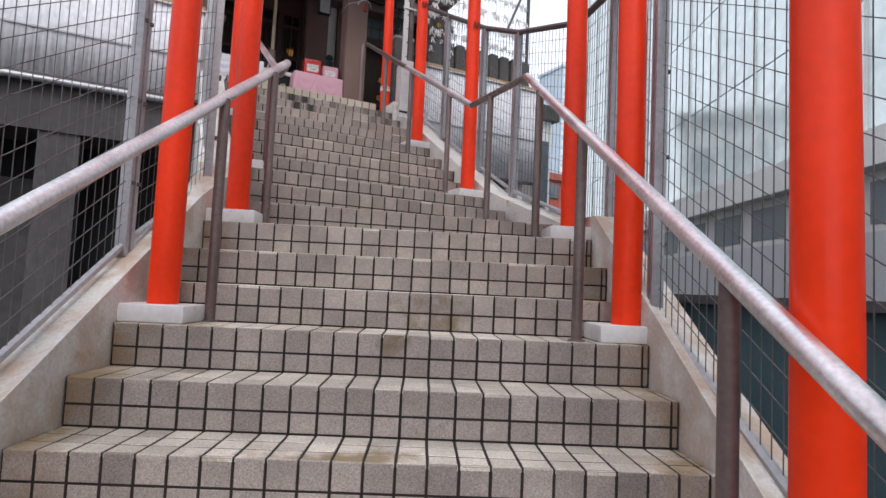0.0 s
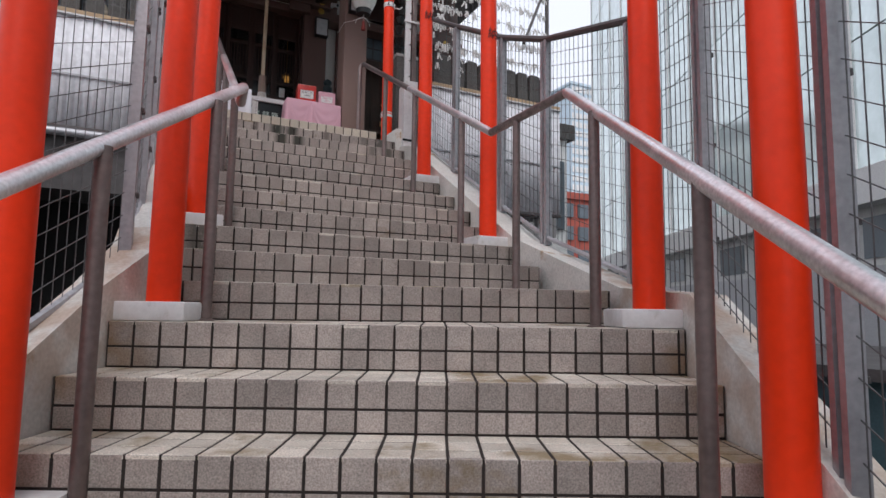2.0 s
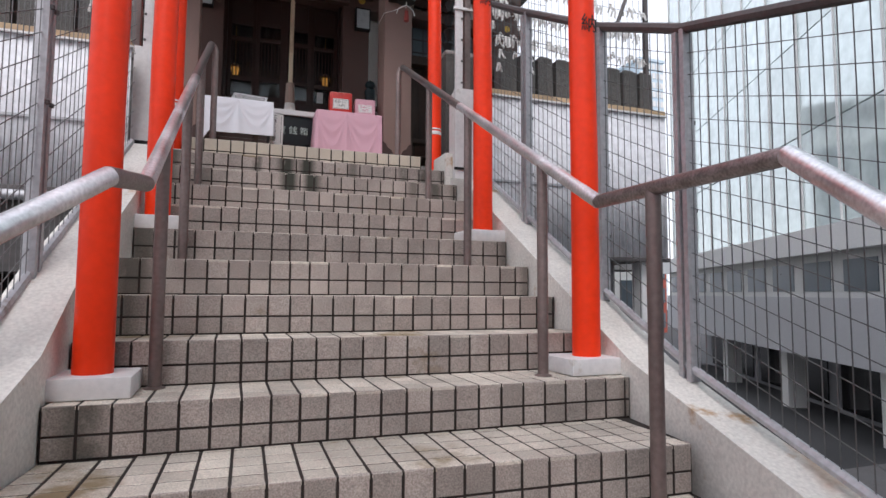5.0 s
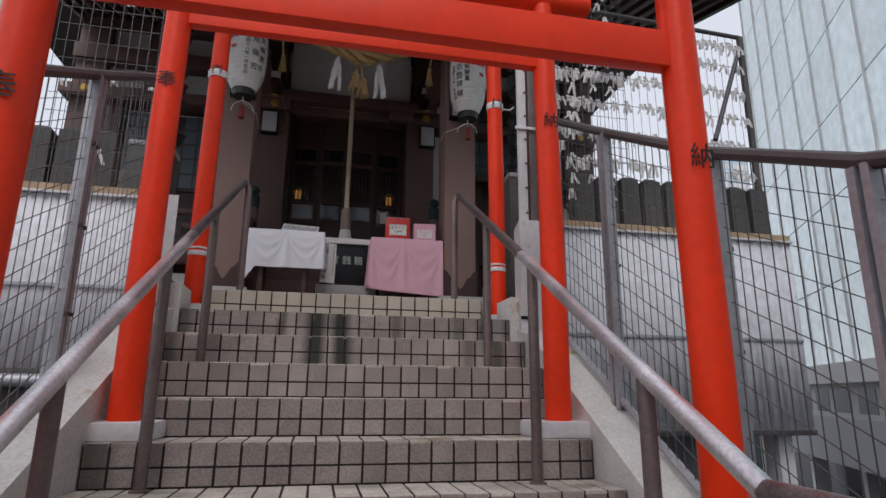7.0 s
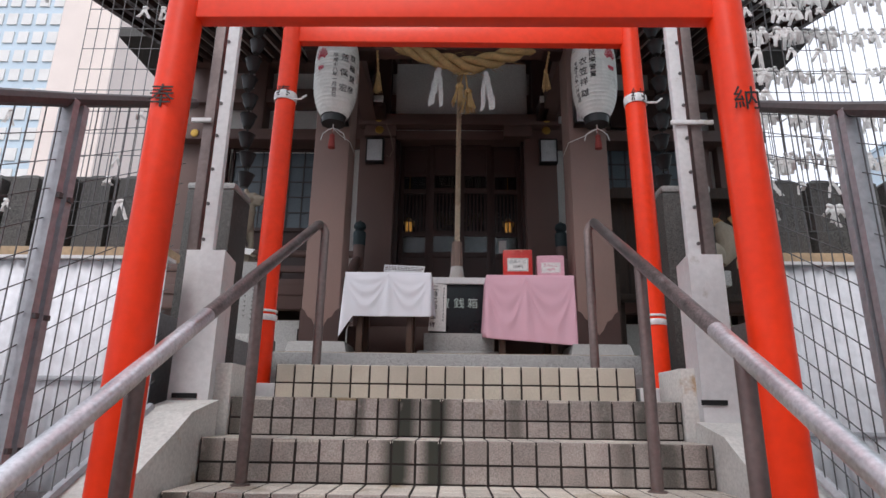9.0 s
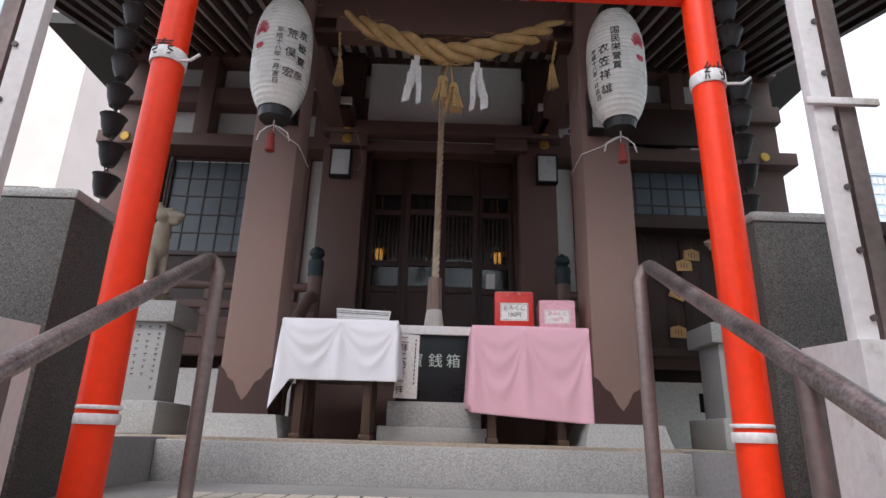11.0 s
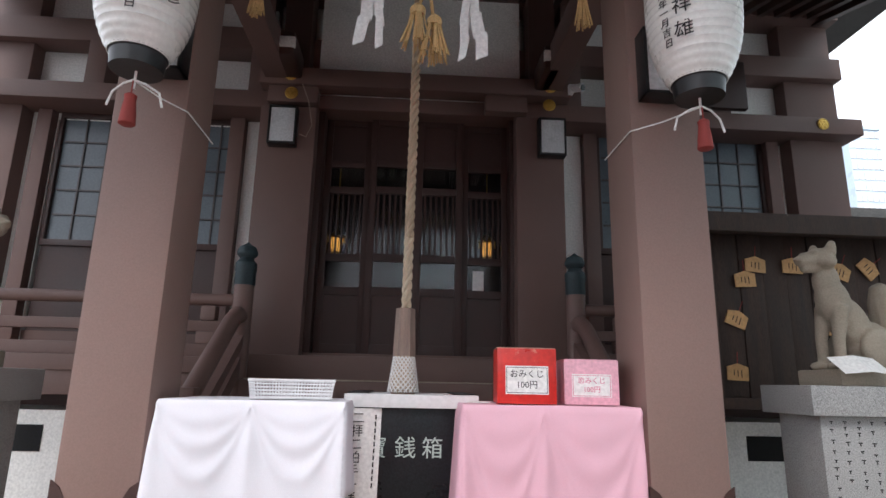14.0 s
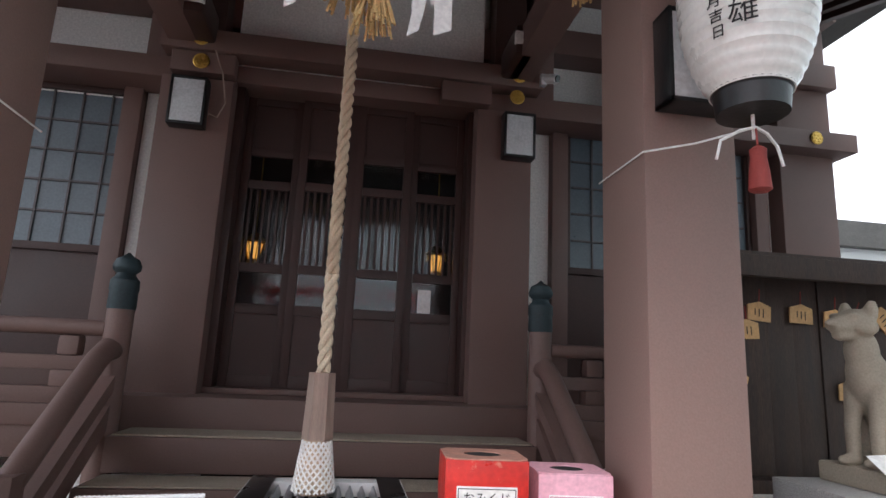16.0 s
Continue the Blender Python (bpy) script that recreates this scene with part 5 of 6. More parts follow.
def straw_tassel(x, y, z, length, r, parent, name="tassel"):
    bm = bmesh.new()
    rng = random.Random(int(x * 1000) + int(z * 100))
    for i in range(34):
        a, k = rng.uniform(0, 6.28), rng.random() ** 0.5
        tube(bm, [(x + 0.3 * r * k * math.cos(a), y + 0.3 * r * k * math.sin(a), z), (x + 0.55 * r * k * math.cos(a), y + 0.55 * r * k * math.sin(a), z - length * 0.45),
                  (x + r * k * math.cos(a), y + r * k * math.sin(a), z - length * rng.uniform(0.88, 1.0))], 0.0045, 4)
    lathe(bm, [(0.25 * r, 0.0), (0.45 * r, -0.02), (0.42 * r, -0.05)], 10, (x, y, z + 0.01))
    return part(name, bm, STRAW, parent, "bundle of cut straw")


straw_tassel(0.030, 1.95, 6.32, 0.21, 0.082, shime)
straw_tassel(0.105, 1.93, 6.255, 0.21, 0.078, shime)
part("tassel_cord", tube(bmesh.new(), [(0.06, 1.99, 6.46), (0.035, 1.95, 6.32)], 0.008, 6), STRAW, shime)
part("tassel_cord", tube(bmesh.new(), [(0.08, 1.99, 6.46), (0.10, 1.93, 6.255)], 0.008, 6), STRAW, shime)
part("cord_bow", tube(bmesh.new(), [(0.07, 1.95, 6.43), (0.02, 1.92, 6.435), (-0.03, 1.91, 6.41), (0.02, 1.91, 6.40), (0.07, 1.94, 6.43), (0.12, 1.91, 6.40), (0.17, 1.91, 6.41), (0.12, 1.92, 6.435), (0.07, 1.95, 6.43)], 0.006, 6), STRAW, shime)
for x, z, dx in ((-0.735, 6.80, 0.025), (0.87, 6.83, -0.06)):
    part("hanging_cord", twisted(bmesh.new(), lambda f: (x + dx * f, 2.02, z - 0.34 * f), 20, 2, lambda f: 0.013, 24, 6), STRAW, shime)
    straw_tassel(x + dx, 2.02, z - 0.32, 0.20, 0.042, shime)
for i in range(60):
    rng = random.Random(i)
    f = rng.random()
    x, z = -0.95 + 2.08 * f, 6.525 + 0.52 * abs(2 * f - 1) ** 1.45
    a = rng.uniform(0, 6.28)
    part("loose_straw", tube(bmesh.new(), [(x, 2.0 + 0.06 * math.cos(a), z + 0.07 * math.sin(a)), (x + rng.uniform(-0.04, 0.04), 1.98 + 0.09 * math.cos(a), z + 0.10 * math.sin(a) + 0.01), (x + rng.uniform(-0.08, 0.08), 1.97 + 0.1 * math.cos(a), z + 0.12 * math.sin(a))], 0.0016, 4), STRAW, shime)


def ribbon(pairs):
    """A folded paper strip through pairs of left and right points."""
    bm = bmesh.new()
    front = [(bm.verts.new(p), bm.verts.new(q)) for p, q in pairs]
    back = [(bm.verts.new((p[0], p[1] + 0.0014, p[2])), bm.verts.new((q[0], q[1] + 0.0014, q[2]))) for p, q in pairs]
    for a, b, c, d in zip(front, front[1:], back, back[1:]):
        bm.faces.new((a[0], a[1], b[1], b[0]))
        bm.faces.new((c[1], c[0], d[0], d[1]))
        bm.faces.new((a[0], b[0], d[0], c[0]))
        bm.faces.new((a[1], c[1], d[1], b[1]))
    return bm


for x, top, fan in ((-0.155, 6.47, -1), (0.262, 6.43, 1)):
    for lane, (dx, w, folds, length) in enumerate(((0.006, 0.040, 2, 0.150), (-0.028 * fan * -1, 0.052, 3, 0.150), (0.040 * fan * -1, 0.034, 3, 0.140))):
        z, xx, pairs = top - 0.05 * lane, x + dx * 0.4, []
        for step in range(folds):
            nx = xx + dx * 0.3 + 0.008 * (1 if step % 2 else -1)
            y = 1.905 - 0.010 * step - 0.012 * lane
            pairs.append(((xx - w * 0.5, y, z), (xx + w * 0.5, y - 0.006, z - 0.012)))
            pairs.append(((nx - w * 0.5, y - 0.008, z - length), (nx + w * 0.5, y - 0.014, z - length + 0.02)))
            xx, z = nx + 0.010 * fan, z - length + 0.045
        part("streamer", ribbon(pairs), PAPER, shime, "white zigzag paper streamer", smooth=False)

# ---- bell rope ----
bell = thing("bell_rope", "thick twisted bell rope with a wooden grip and netted end", "bell rope")
part("rope", twisted(bmesh.new(), lambda f: (0.035 - 0.01 * f, 2.50, 7.0 - 1.62 * f), 150, 3, lambda f: 0.0255, 70, 8), ROPE, bell)
part("lower_rope", twisted(bmesh.new(), lambda f: (0.025 - 0.003 * f, 2.50, 5.38 - 0.36 * f), 34, 3, lambda f: 0.026, 15.5, 8), ROPE_PALE, bell, "paler cream end of the rope")
bm = bmesh.new()
hexa(bm, [(0.02 + 0.055 * math.cos(a), 2.50 + 0.055 * math.sin(a), 4.79) for a in [i * math.pi / 3 for i in range(6)]],
     [(0.02 + 0.047 * math.cos(a), 2.50 + 0.047 * math.sin(a), 5.02) for a in [i * math.pi / 3 for i in range(6)]])
part("grip", bm, WOOD_PALE, bell, "worn hexagonal wooden grip")
end = part("end", lathe(bmesh.new(), [(0.045, 4.79), (0.052, 4.76), (0.066, 4.68), (0.070, 4.635), (0.055, 4.61)], 24, (0.02, 2.50, 0)), ROPE, bell)
bm = bmesh.new()
for s in (-1, 1):
    for i in range(18):
        pts = []
        for j in range(15):
            f = j / 14
            r = 0.050 + 0.023 * f
            a = 2 * math.pi * i / 18 + s * 2.2 * f
            pts.append((0.02 + r * math.cos(a), 2.50 + r * math.sin(a), 4.785 - 0.165 * f))
        tube(bm, pts, 0.0040, 5)
part("net", bm, PAPER, end, "white knotted cord net")

# ---- offering box ----
ob_x0, ob_x1, ob_y0, ob_y1 = -0.205, 0.325, 2.20, 2.72
ofb = thing("offering_box", "black stone offering box with pale lettering on a stepped granite base", "offering box")
part("base", boxed(-0.30, 0.36, 2.10, 2.80, 3.90, 3.99, 0.008), GRANITE, ofb, "stepped granite base")
part("base", boxed(-0.25, 0.33, 2.15, 2.76, 3.99, 4.14, 0.008), GRANITE, ofb, "stepped granite base")
part("body", boxed(ob_x0, ob_x1, ob_y0, ob_y1, 4.14, 4.56, 0.004), BOX_STONE, ofb)
bm = bmesh.new()
for a in ((ob_x0 - 0.02, ob_x1 + 0.02, ob_y0 - 0.03, ob_y0 + 0.05), (ob_x0 - 0.02, ob_x1 + 0.02, ob_y1 - 0.06, ob_y1 + 0.02), (ob_x0 - 0.02, ob_x0 + 0.06, ob_y0 + 0.05, ob_y1 - 0.06), (ob_x1 - 0.06, ob_x1 + 0.02, ob_y0 + 0.05, ob_y1 - 0.06)):
    box(bm, *a, 4.56, 4.615, 0.003)
part("rim", bm, BASE_WHITE, ofb, "white painted rim")
for x in (ob_x0 - 0.012, ob_x1 - 0.075):
    part("side_plate", boxed(x, x + 0.087, ob_y0 + 0.055, ob_y1 + 0.015, 4.616, 4.622, 0.001), BLACK, ofb)
part("well", boxed(ob_x0 + 0.06, ob_x1 - 0.06, ob_y0 + 0.05, ob_y1 - 0.06, 4.50, 4.565), SHADE_BLACK, ofb)
for i in range(9):
    x = ob_x0 + 0.09 + i * 0.044
    part("grate_bar", hexa(bmesh.new(), [(x - 0.015, ob_y0 + 0.05, 4.575), (x + 0.015, ob_y0 + 0.05, 4.575), (x + 0.015, ob_y1 - 0.06, 4.575), (x - 0.015, ob_y1 - 0.06, 4.575)],
                           [(x - 0.003, ob_y0 + 0.05, 4.605), (x + 0.003, ob_y0 + 0.05, 4.605), (x + 0.003, ob_y1 - 0.06, 4.605), (x - 0.003, ob_y1 - 0.06, 4.605)]), STEEL, ofb)
for ch, x in (("寶", -0.084), ("銭", 0.039), ("箱", 0.153)):
    letters("lettering", ch, 0.092, INK_PALE, pose(x, ob_y0 - 0.002, 4.392) @ FACING, ofb)
nt = thing("paper_notice", "tall white paper notice with brush lettering on the offering box", "notice")
part("sheet", hexa(bmesh.new(), [(-0.216, 2.145, 4.157), (-0.072, 2.185, 4.157), (-0.072, 2.187, 4.157), (-0.216, 2.147, 4.157)], [(-0.185, 2.150, 4.557), (-0.065, 2.19, 4.555), (-0.065, 2.192, 4.555), (-0.185, 2.152, 4.557)]), PAPER, nt)
for i, ch in enumerate("二拝二拍手一拝"):
    letters("lettering", ch, 0.052, INK, pose(-0.158 - 0.0038 * i, 2.151 - 0.0012 * i, 4.515 - 0.052 * i, 90, 0, 17), nt)
for i in range(11):
    part("writing_bar", boxed(-0.003, 0.003, -0.0006, 0, -0.009, 0.009), INK, nt).matrix_basis = pose(-0.088 - 0.0007 * i, 2.1795 - 0.0003 * i, 4.52 - 0.027 * i, 0, 0, 17)


# ---- tables with cloths ----
def table(x0, x1, y0, y1, z, label):
    t = thing("side_table", label, "table", "offering tables")
    part("tabletop", boxed(x0 + 0.02, x1 - 0.02, y0 + 0.02, y1 - 0.02, z - 0.03, z - 0.006, 0.004), TABLE_WOOD, t)
    for x in (x0 + 0.12, x1 - 0.16):
        for y in (y0 + 0.06, y1 - 0.06):
            part("leg", boxed(x - 0.024, x + 0.024, y - 0.024, y + 0.024, 3.93, z - 0.03, 0.004), TABLE_WOOD, t)
        part("foot", boxed(x - 0.032, x + 0.032, y0 + 0.01, y1 - 0.01, 3.905, 3.935, 0.006), TABLE_WOOD, t)
    part("apron", boxed(x0 + 0.06, x1 - 0.06, y0 + 0.05, y0 + 0.075, z - 0.12, z - 0.03), TABLE_WOOD, t)
    return t


def drape(name, x0, x1, y0, y1, z, front, mat, label, seed, corner=0.0, right_drop=0.0):
    """A cloth over a table: flat on top, hanging in shallow swags at the front and sides."""
    rng = random.Random(seed)
    bm = bmesh.new()
    nx, nt_, nf = 90, 10, 48
    pins = [0.0, rng.uniform(0.42, 0.55), 1.0]
    folds = [(rng.uniform(0, 1), rng.uniform(0.05, 0.11), rng.uniform(0.006, 0.016), rng.uniform(-0.25, 0.25)) for _ in range(9)]
    grid = []
    for j in range(nt_ + nf + 1):
        row = []
        for i in range(nx + 1):
            u = i / nx
            x = x0 + (x1 - x0) * u
            if j <= nt_:
                p = Vector((x, y1 + (y0 - y1) * j / nt_, z + 0.001 * math.sin(9 * u + j)))
            else:
                f = (j - nt_) / nf
                out = 0.006 * math.sin(3.2 * math.pi * u + 0.6) * f
                for a, b in zip(pins, pins[1:]):
                    if a <= u <= b:
                        v = (u - a) / (b - a)
                        sag = 4 * v * (1 - v)
                        for depth, high in ((0.16, 0.009), (0.40, 0.011), (0.72, 0.009)):
                            out += high * math.exp(-((f - 0.03 - depth * sag) / (0.035 + 0.07 * sag)) ** 2) * (0.35 + 0.65 * sag)
                for c in pins:
                    out += 0.020 * math.exp(-((u - c - 0.05 * f * (0.5 - c)) / (0.02 + 0.05 * f)) ** 2) * min(1, 2.5 * f)
                for c, w, a, lean in folds:
                    out += 0.5 * a * math.exp(-((u - c - lean * f) / w) ** 2) * f
                edge = corner * max(0.0, 1 - u / 0.12) * f
                flare = (u - 0.5) * 0.012 * f
                p = Vector((x + flare - (0.02 * f if u < 0.12 and corner else 0) * (1 - u / 0.12), y0 - 0.006 - out, z - 0.004 - (front + edge + right_drop * u) * f))
            row.append(bm.verts.new(p))
        grid.append(row)
    for a, b in zip(grid, grid[1:]):
        for i in range(nx):
            bm.faces.new((a[i], a[i + 1], b[i + 1], b[i]))
    for u_i, xs in ((0, -1), (nx, 1)):
        prev = [grid[j][u_i] for j in range(nt_ + 1)]
        for s in range(1, 13):
            f = s / 12
            cur = []
            for j in range(nt_ + 1):
                base = grid[j][u_i].co
                if j == nt_:
                    k = nt_ + round(nf * f)
                    cur.append(grid[k][u_i])
                else:
                    g = 0.012 * math.sin(j * 1.3 + seed) * f
                    cur.append(bm.verts.new((base.x + xs * (0.006 + 0.02 * f + g), base.y, z - front * f * 0.95)))
            for j in range(nt_):
                try:
                    bm.faces.new((prev[j], prev[j + 1], cur[j + 1], cur[j]))
                except ValueError:
                    pass
            prev = cur
    ob = whole(name, bm, mat, label, "tablecloth")
    ob.modifiers.new("cloth", "SOLIDIFY").thickness = 0.0025
    return ob


table(-0.87, -0.195, 1.90, 2.36, 4.583, "small dark wooden table under a white cloth")
drape("tablecloth", -0.873, -0.189, 1.89, 2.37, 4.588, 0.355, CLOTH_WHITE, "white cloth hanging in soft folds over a small table", 5, corner=0.17)
table(0.26, 0.95, 1.95, 2.42, 4.582, "small dark wooden table under a pink cloth")
drape("tablecloth", 0.256, 0.958, 1.94, 2.43, 4.587, 0.51, CLOTH_PINK, "pink cloth hanging in soft folds over a small table", 8, right_drop=0.05)


def slot_box(name, x0, x1, y0, y1, z0, z1, mat, top_mat, ink, text, label, m):
    t = thing(name, label, "fortune box", "fortune slip boxes", at=m)
    w, d, h = x1 - x0, y1 - y0, z1 - z0
    part("body", boxed(-w / 2, w / 2, -d / 2, d / 2, 0, h - 0.004, 0.003), mat, t)
    bm = bmesh.new()
    n = 28
    outer = []
    ring = []
    for i in range(n):
        a = 2 * math.pi * i / n
        c, s = math.cos(a), math.sin(a)
        k = 1 / max(abs(c), abs(s))
        outer.append((w / 2 * c * k * 1.0, d / 2 * s * k * 1.0))
        ring.append((w * 0.24 * c, d * 0.24 * s))
    vo = [bm.verts.new((x, y, h)) for x, y in outer]
    vi = [bm.verts.new((x, y, h)) for x, y in ring]
    lo = [bm.verts.new((x, y, h - 0.0035)) for x, y in outer]
    li = [bm.verts.new((x, y, h - 0.0035)) for x, y in ring]
    for i in range(n):
        j = (i + 1) % n
        bm.faces.new((vo[i], vo[j], vi[j], vi[i]))
        bm.faces.new((lo[i], li[i], li[j], lo[j]))
        bm.faces.new((vo[i], lo[i], lo[j], vo[j]))
        bm.faces.new((vi[i], vi[j], li[j], li[i]))
    part("lid", bm, top_mat, t)
    part("hole", lathe(bmesh.new(), [(w * 0.235, h - 0.0036), (w * 0.235, h - 0.003)], 28), SHADE_BLACK, t, "round hand hole painted shade black")
    lab = part("label_sheet", boxed(-w * 0.36, w * 0.36, -d / 2 - 0.0016, -d / 2, h * 0.17, h * 0.67), PAPER, t, "white framed paper label")
    bm = bmesh.new()
    for a in ((-0.34, 0.34, 0.635, 0.645), (-0.34, 0.34, 0.19, 0.20), (-0.345, -0.335, 0.19, 0.645), (0.335, 0.345, 0.19, 0.645)):
        box(bm, w * a[0], w * a[1], -d / 2 - 0.0022, -d / 2 - 0.0016, h * a[2], h * a[3])
    part("border", bm, ink, lab)
    letters("lettering", text[0], h * 0.155, ink, pose(0, -d / 2 - 0.0026, h * 0.52) @ FACING, lab)
    letters("lettering", text[1], h * 0.155, ink, pose(0, -d / 2 - 0.0026, h * 0.33) @ FACING, lab)
    return t


slot_box("fortune_box", 0, 0.238, 0, 0.21, 0, 0.222, RED_BOX, RED_TOP, INK, ("おみくじ", "100円"), "worn red box with a round hole and white price label", pose(0.523, 2.09, 4.591, 0, 0, -4))
slot_box("fortune_box", 0, 0.222, 0, 0.20, 0, 0.182, PINK_BOX, PINK_BOX, INK_PINK, ("恋みくじ", "100円"), "pink box with a round hole and white price label", pose(0.797, 2.115, 4.591, 0, 0, -5))


def basket(at):
    t = thing("plastic_basket", "white perforated plastic basket on the white cloth", "basket", at=at)
    w, d, h = 0.165, 0.095, 0.078
    part("base", boxed(-w + 0.015, w - 0.015, -d + 0.01, d - 0.01, 0, 0.004), PLASTIC, t)
    bm = bmesh.new()
    for z in (0.004, 0.018, 0.031, 0.044, 0.057, 0.07):
        k = 0.93 + 0.07 * z / h
        tube(bm, [(-w * k, -d * k, z), (w * k, -d * k, z), (w * k, d * k, z), (-w * k, d * k, z)], 0.0028 if z < 0.07 else 0.006, 6, closed=True)
    for i in range(27):
        x = -w + 2 * w * (i + 0.5) / 27
        for sy in (-1, 1):
            tube(bm, [(x * 0.93, sy * d * 0.93, 0.0), (x, sy * d, h)], 0.0022, 4)
    for i in range(13):
        y = -d + 2 * d * (i + 0.5) / 13
        for sx in (-1, 1):
            tube(bm, [(sx * w * 0.93, y * 0.93, 0.0), (sx * w, y, h)], 0.0022, 4)
    part("lattice", bm, PLASTIC, t)
    return t


basket(pose(-0.425, 2.08, 4.592, 0, 0, 9))
whole("price_card", boxed(0.29, 0.375, 2.06, 2.15, 4.590, 4.593), PAPER, "small printed card on the pink cloth", "card")


# ---- fox statues on granite pedestals ----
def fox(x, y, z, turn, label):
    bm = bmesh.new()

    def ball(cx, cy, cz, rx, ry, rz, tilt=0.0):
        v = bmesh.ops.create_icosphere(bm, subdivisions=3, radius=1.0)["verts"]
        bmesh.ops.transform(bm, matrix=Matrix.Translation((cx, cy, cz)) @ Matrix.Rotation(tilt, 4, "X") @ Matrix.Diagonal((rx, ry, rz, 1)), verts=v)

    # seated, facing -y, the head turned a little aside
    ball(0, 0.14, 0.13, 0.095, 0.13, 0.13)
    ball(0, 0.05, 0.23, 0.074, 0.10, 0.17, 0.50)
    ball(0, -0.035, 0.34, 0.072, 0.082, 0.14, 0.22)
    ball(0, -0.065, 0.45, 0.058, 0.062, 0.10)
    ball(0, -0.090, 0.565, 0.070, 0.076, 0.060)
    for s in (-1, 1):
        ball(s * 0.046, -0.095, 0.548, 0.036, 0.052, 0.036)
        ball(s * 0.030, -0.150, 0.592, 0.022, 0.026, 0.014)
    tube(bm, [(0, -0.13, 0.562), (0, -0.19, 0.553), (0, -0.228, 0.548)], [0.050, 0.036, 0.024], 14)
    tube(bm, [(0, -0.12, 0.528), (0, -0.185, 0.512), (0, -0.205, 0.510)], [0.036, 0.024, 0.016], 12)
    ball(0, -0.238, 0.556, 0.014, 0.012, 0.011)
    for s in (-1, 1):
        tube(bm, [(s * 0.042, -0.070, 0.595), (s * 0.050, -0.062, 0.628), (s * 0.053, -0.060, 0.656)], [0.032, 0.024, 0.012], 10)
        tube(bm, [(s * 0.045, -0.05, 0.32), (s * 0.047, -0.085, 0.15), (s * 0.047, -0.085, 0.02)], [0.040, 0.027, 0.025], 12)
        ball(s * 0.047, -0.11, 0.022, 0.032, 0.055, 0.024)
        ball(s * 0.088, 0.11, 0.11, 0.042, 0.11, 0.105)
        ball(s * 0.09, 0.0, 0.022, 0.032, 0.085, 0.024)
    tube(bm, [(0, 0.24, 0.04), (0, 0.31, 0.14), (0, 0.33, 0.27), (0, 0.30, 0.38), (0, 0.25, 0.45)], [0.04, 0.078, 0.094, 0.080, 0.03], 14)
    ob = whole("fox_statue", bm, SANDSTONE, label, "statue", "pair of fox statues")
    ob.matrix_basis = pose(x, y, z, 0, 0, turn) @ Matrix.Diagonal((1.04, 0.95, 0.95, 1))
    r = ob.modifiers.new("weathered", "REMESH")
    r.mode, r.voxel_size, r.use_smooth_shade = "VOXEL", 0.007, True
    s = ob.modifiers.new("soft", "SMOOTH")
    s.iterations, s.factor = 3, 0.5
    return ob


def pedestal(x, y, z, label, seed):
    t = thing("pedestal", label, "pedestal", "fox pedestals")
    part("foot", boxed(x - 0.27, x + 0.27, y - 0.25, y + 0.25, 3.905, z - 0.60, 0.012), GRANITE, t)
    s = part("shaft", boxed(x - 0.20, x + 0.20, y - 0.145, y + 0.145, z - 0.60, z - 0.13, 0.006), GRANITE, t)
    part("cap", boxed(x - 0.255, x + 0.255, y - 0.19, y + 0.19, z - 0.13, z, 0.006), GRANITE, t)
    rng = random.Random(seed)
    for i in range(6):
        cz, bottom = z - 0.155, z - 0.56 + rng.uniform(0, 0.16)
        while cz > bottom:
            h, w = rng.uniform(0.006, 0.013), rng.uniform(0.006, 0.011)
            cx = x + 0.165 - 0.063 * i + rng.uniform(-0.003, 0.003)
            part("writing_bar", boxed(cx - w, cx + w, y - 0.1465, y - 0.1445, cz - 0.0022, cz + 0.0022), INK, s)
            part("writing_bar", boxed(cx - 0.002, cx + 0.002, y - 0.1465, y - 0.1445, cz - h - 0.003, cz - 0.003), INK, s)
            cz -= 2 * h + rng.uniform(0.008, 0.03)
    return t


pedestal(-1.82, 2.18, 4.69, "granite pedestal engraved with rows of dark lettering", 1)
pedestal(2.06, 2.33, 4.69, "granite pedestal engraved with rows of dark lettering", 2)
for x, y, z, turn in ((-1.87, 2.18, 4.69, 68), (2.13, 2.33, 4.69, -80)):
    whole("statue_plinth", boxed(x - 0.15, x + 0.15, y - 0.15, y + 0.15, z, z + 0.075, 0.012), SANDSTONE, "worn sandstone plinth under the fox", "plinth", "fox plinths")
    fox(x, y, z + 0.07, turn, "pale weathered stone fox seated on a plinth")
    bm = bmesh.new()
    hexa(bm, [(-0.11, -0.06, 0), (0.0, -0.07, 0.02), (0.0, 0.06, 0.02), (-0.11, 0.07, 0)], [(-0.11, -0.06, 0.002), (0.0, -0.07, 0.022), (0.0, 0.06, 0.022), (-0.11, 0.07, 0.002)])
    hexa(bm, [(0.0, -0.07, 0.02), (0.11, -0.06, 0), (0.11, 0.07, 0), (0.0, 0.06, 0.02)], [(0.0, -0.07, 0.022), (0.11, -0.06, 0.002), (0.11, 0.07, 0.002), (0.0, 0.06, 0.022)])
    whole("paper_sheet", bm, PAPER, "folded white paper laid on the fox plinth", "paper", "paper sheets").matrix_basis = pose(x + (0.07 if x < 0 else -0.07), y - 0.17, z + 0.085, 35, 0, 0)

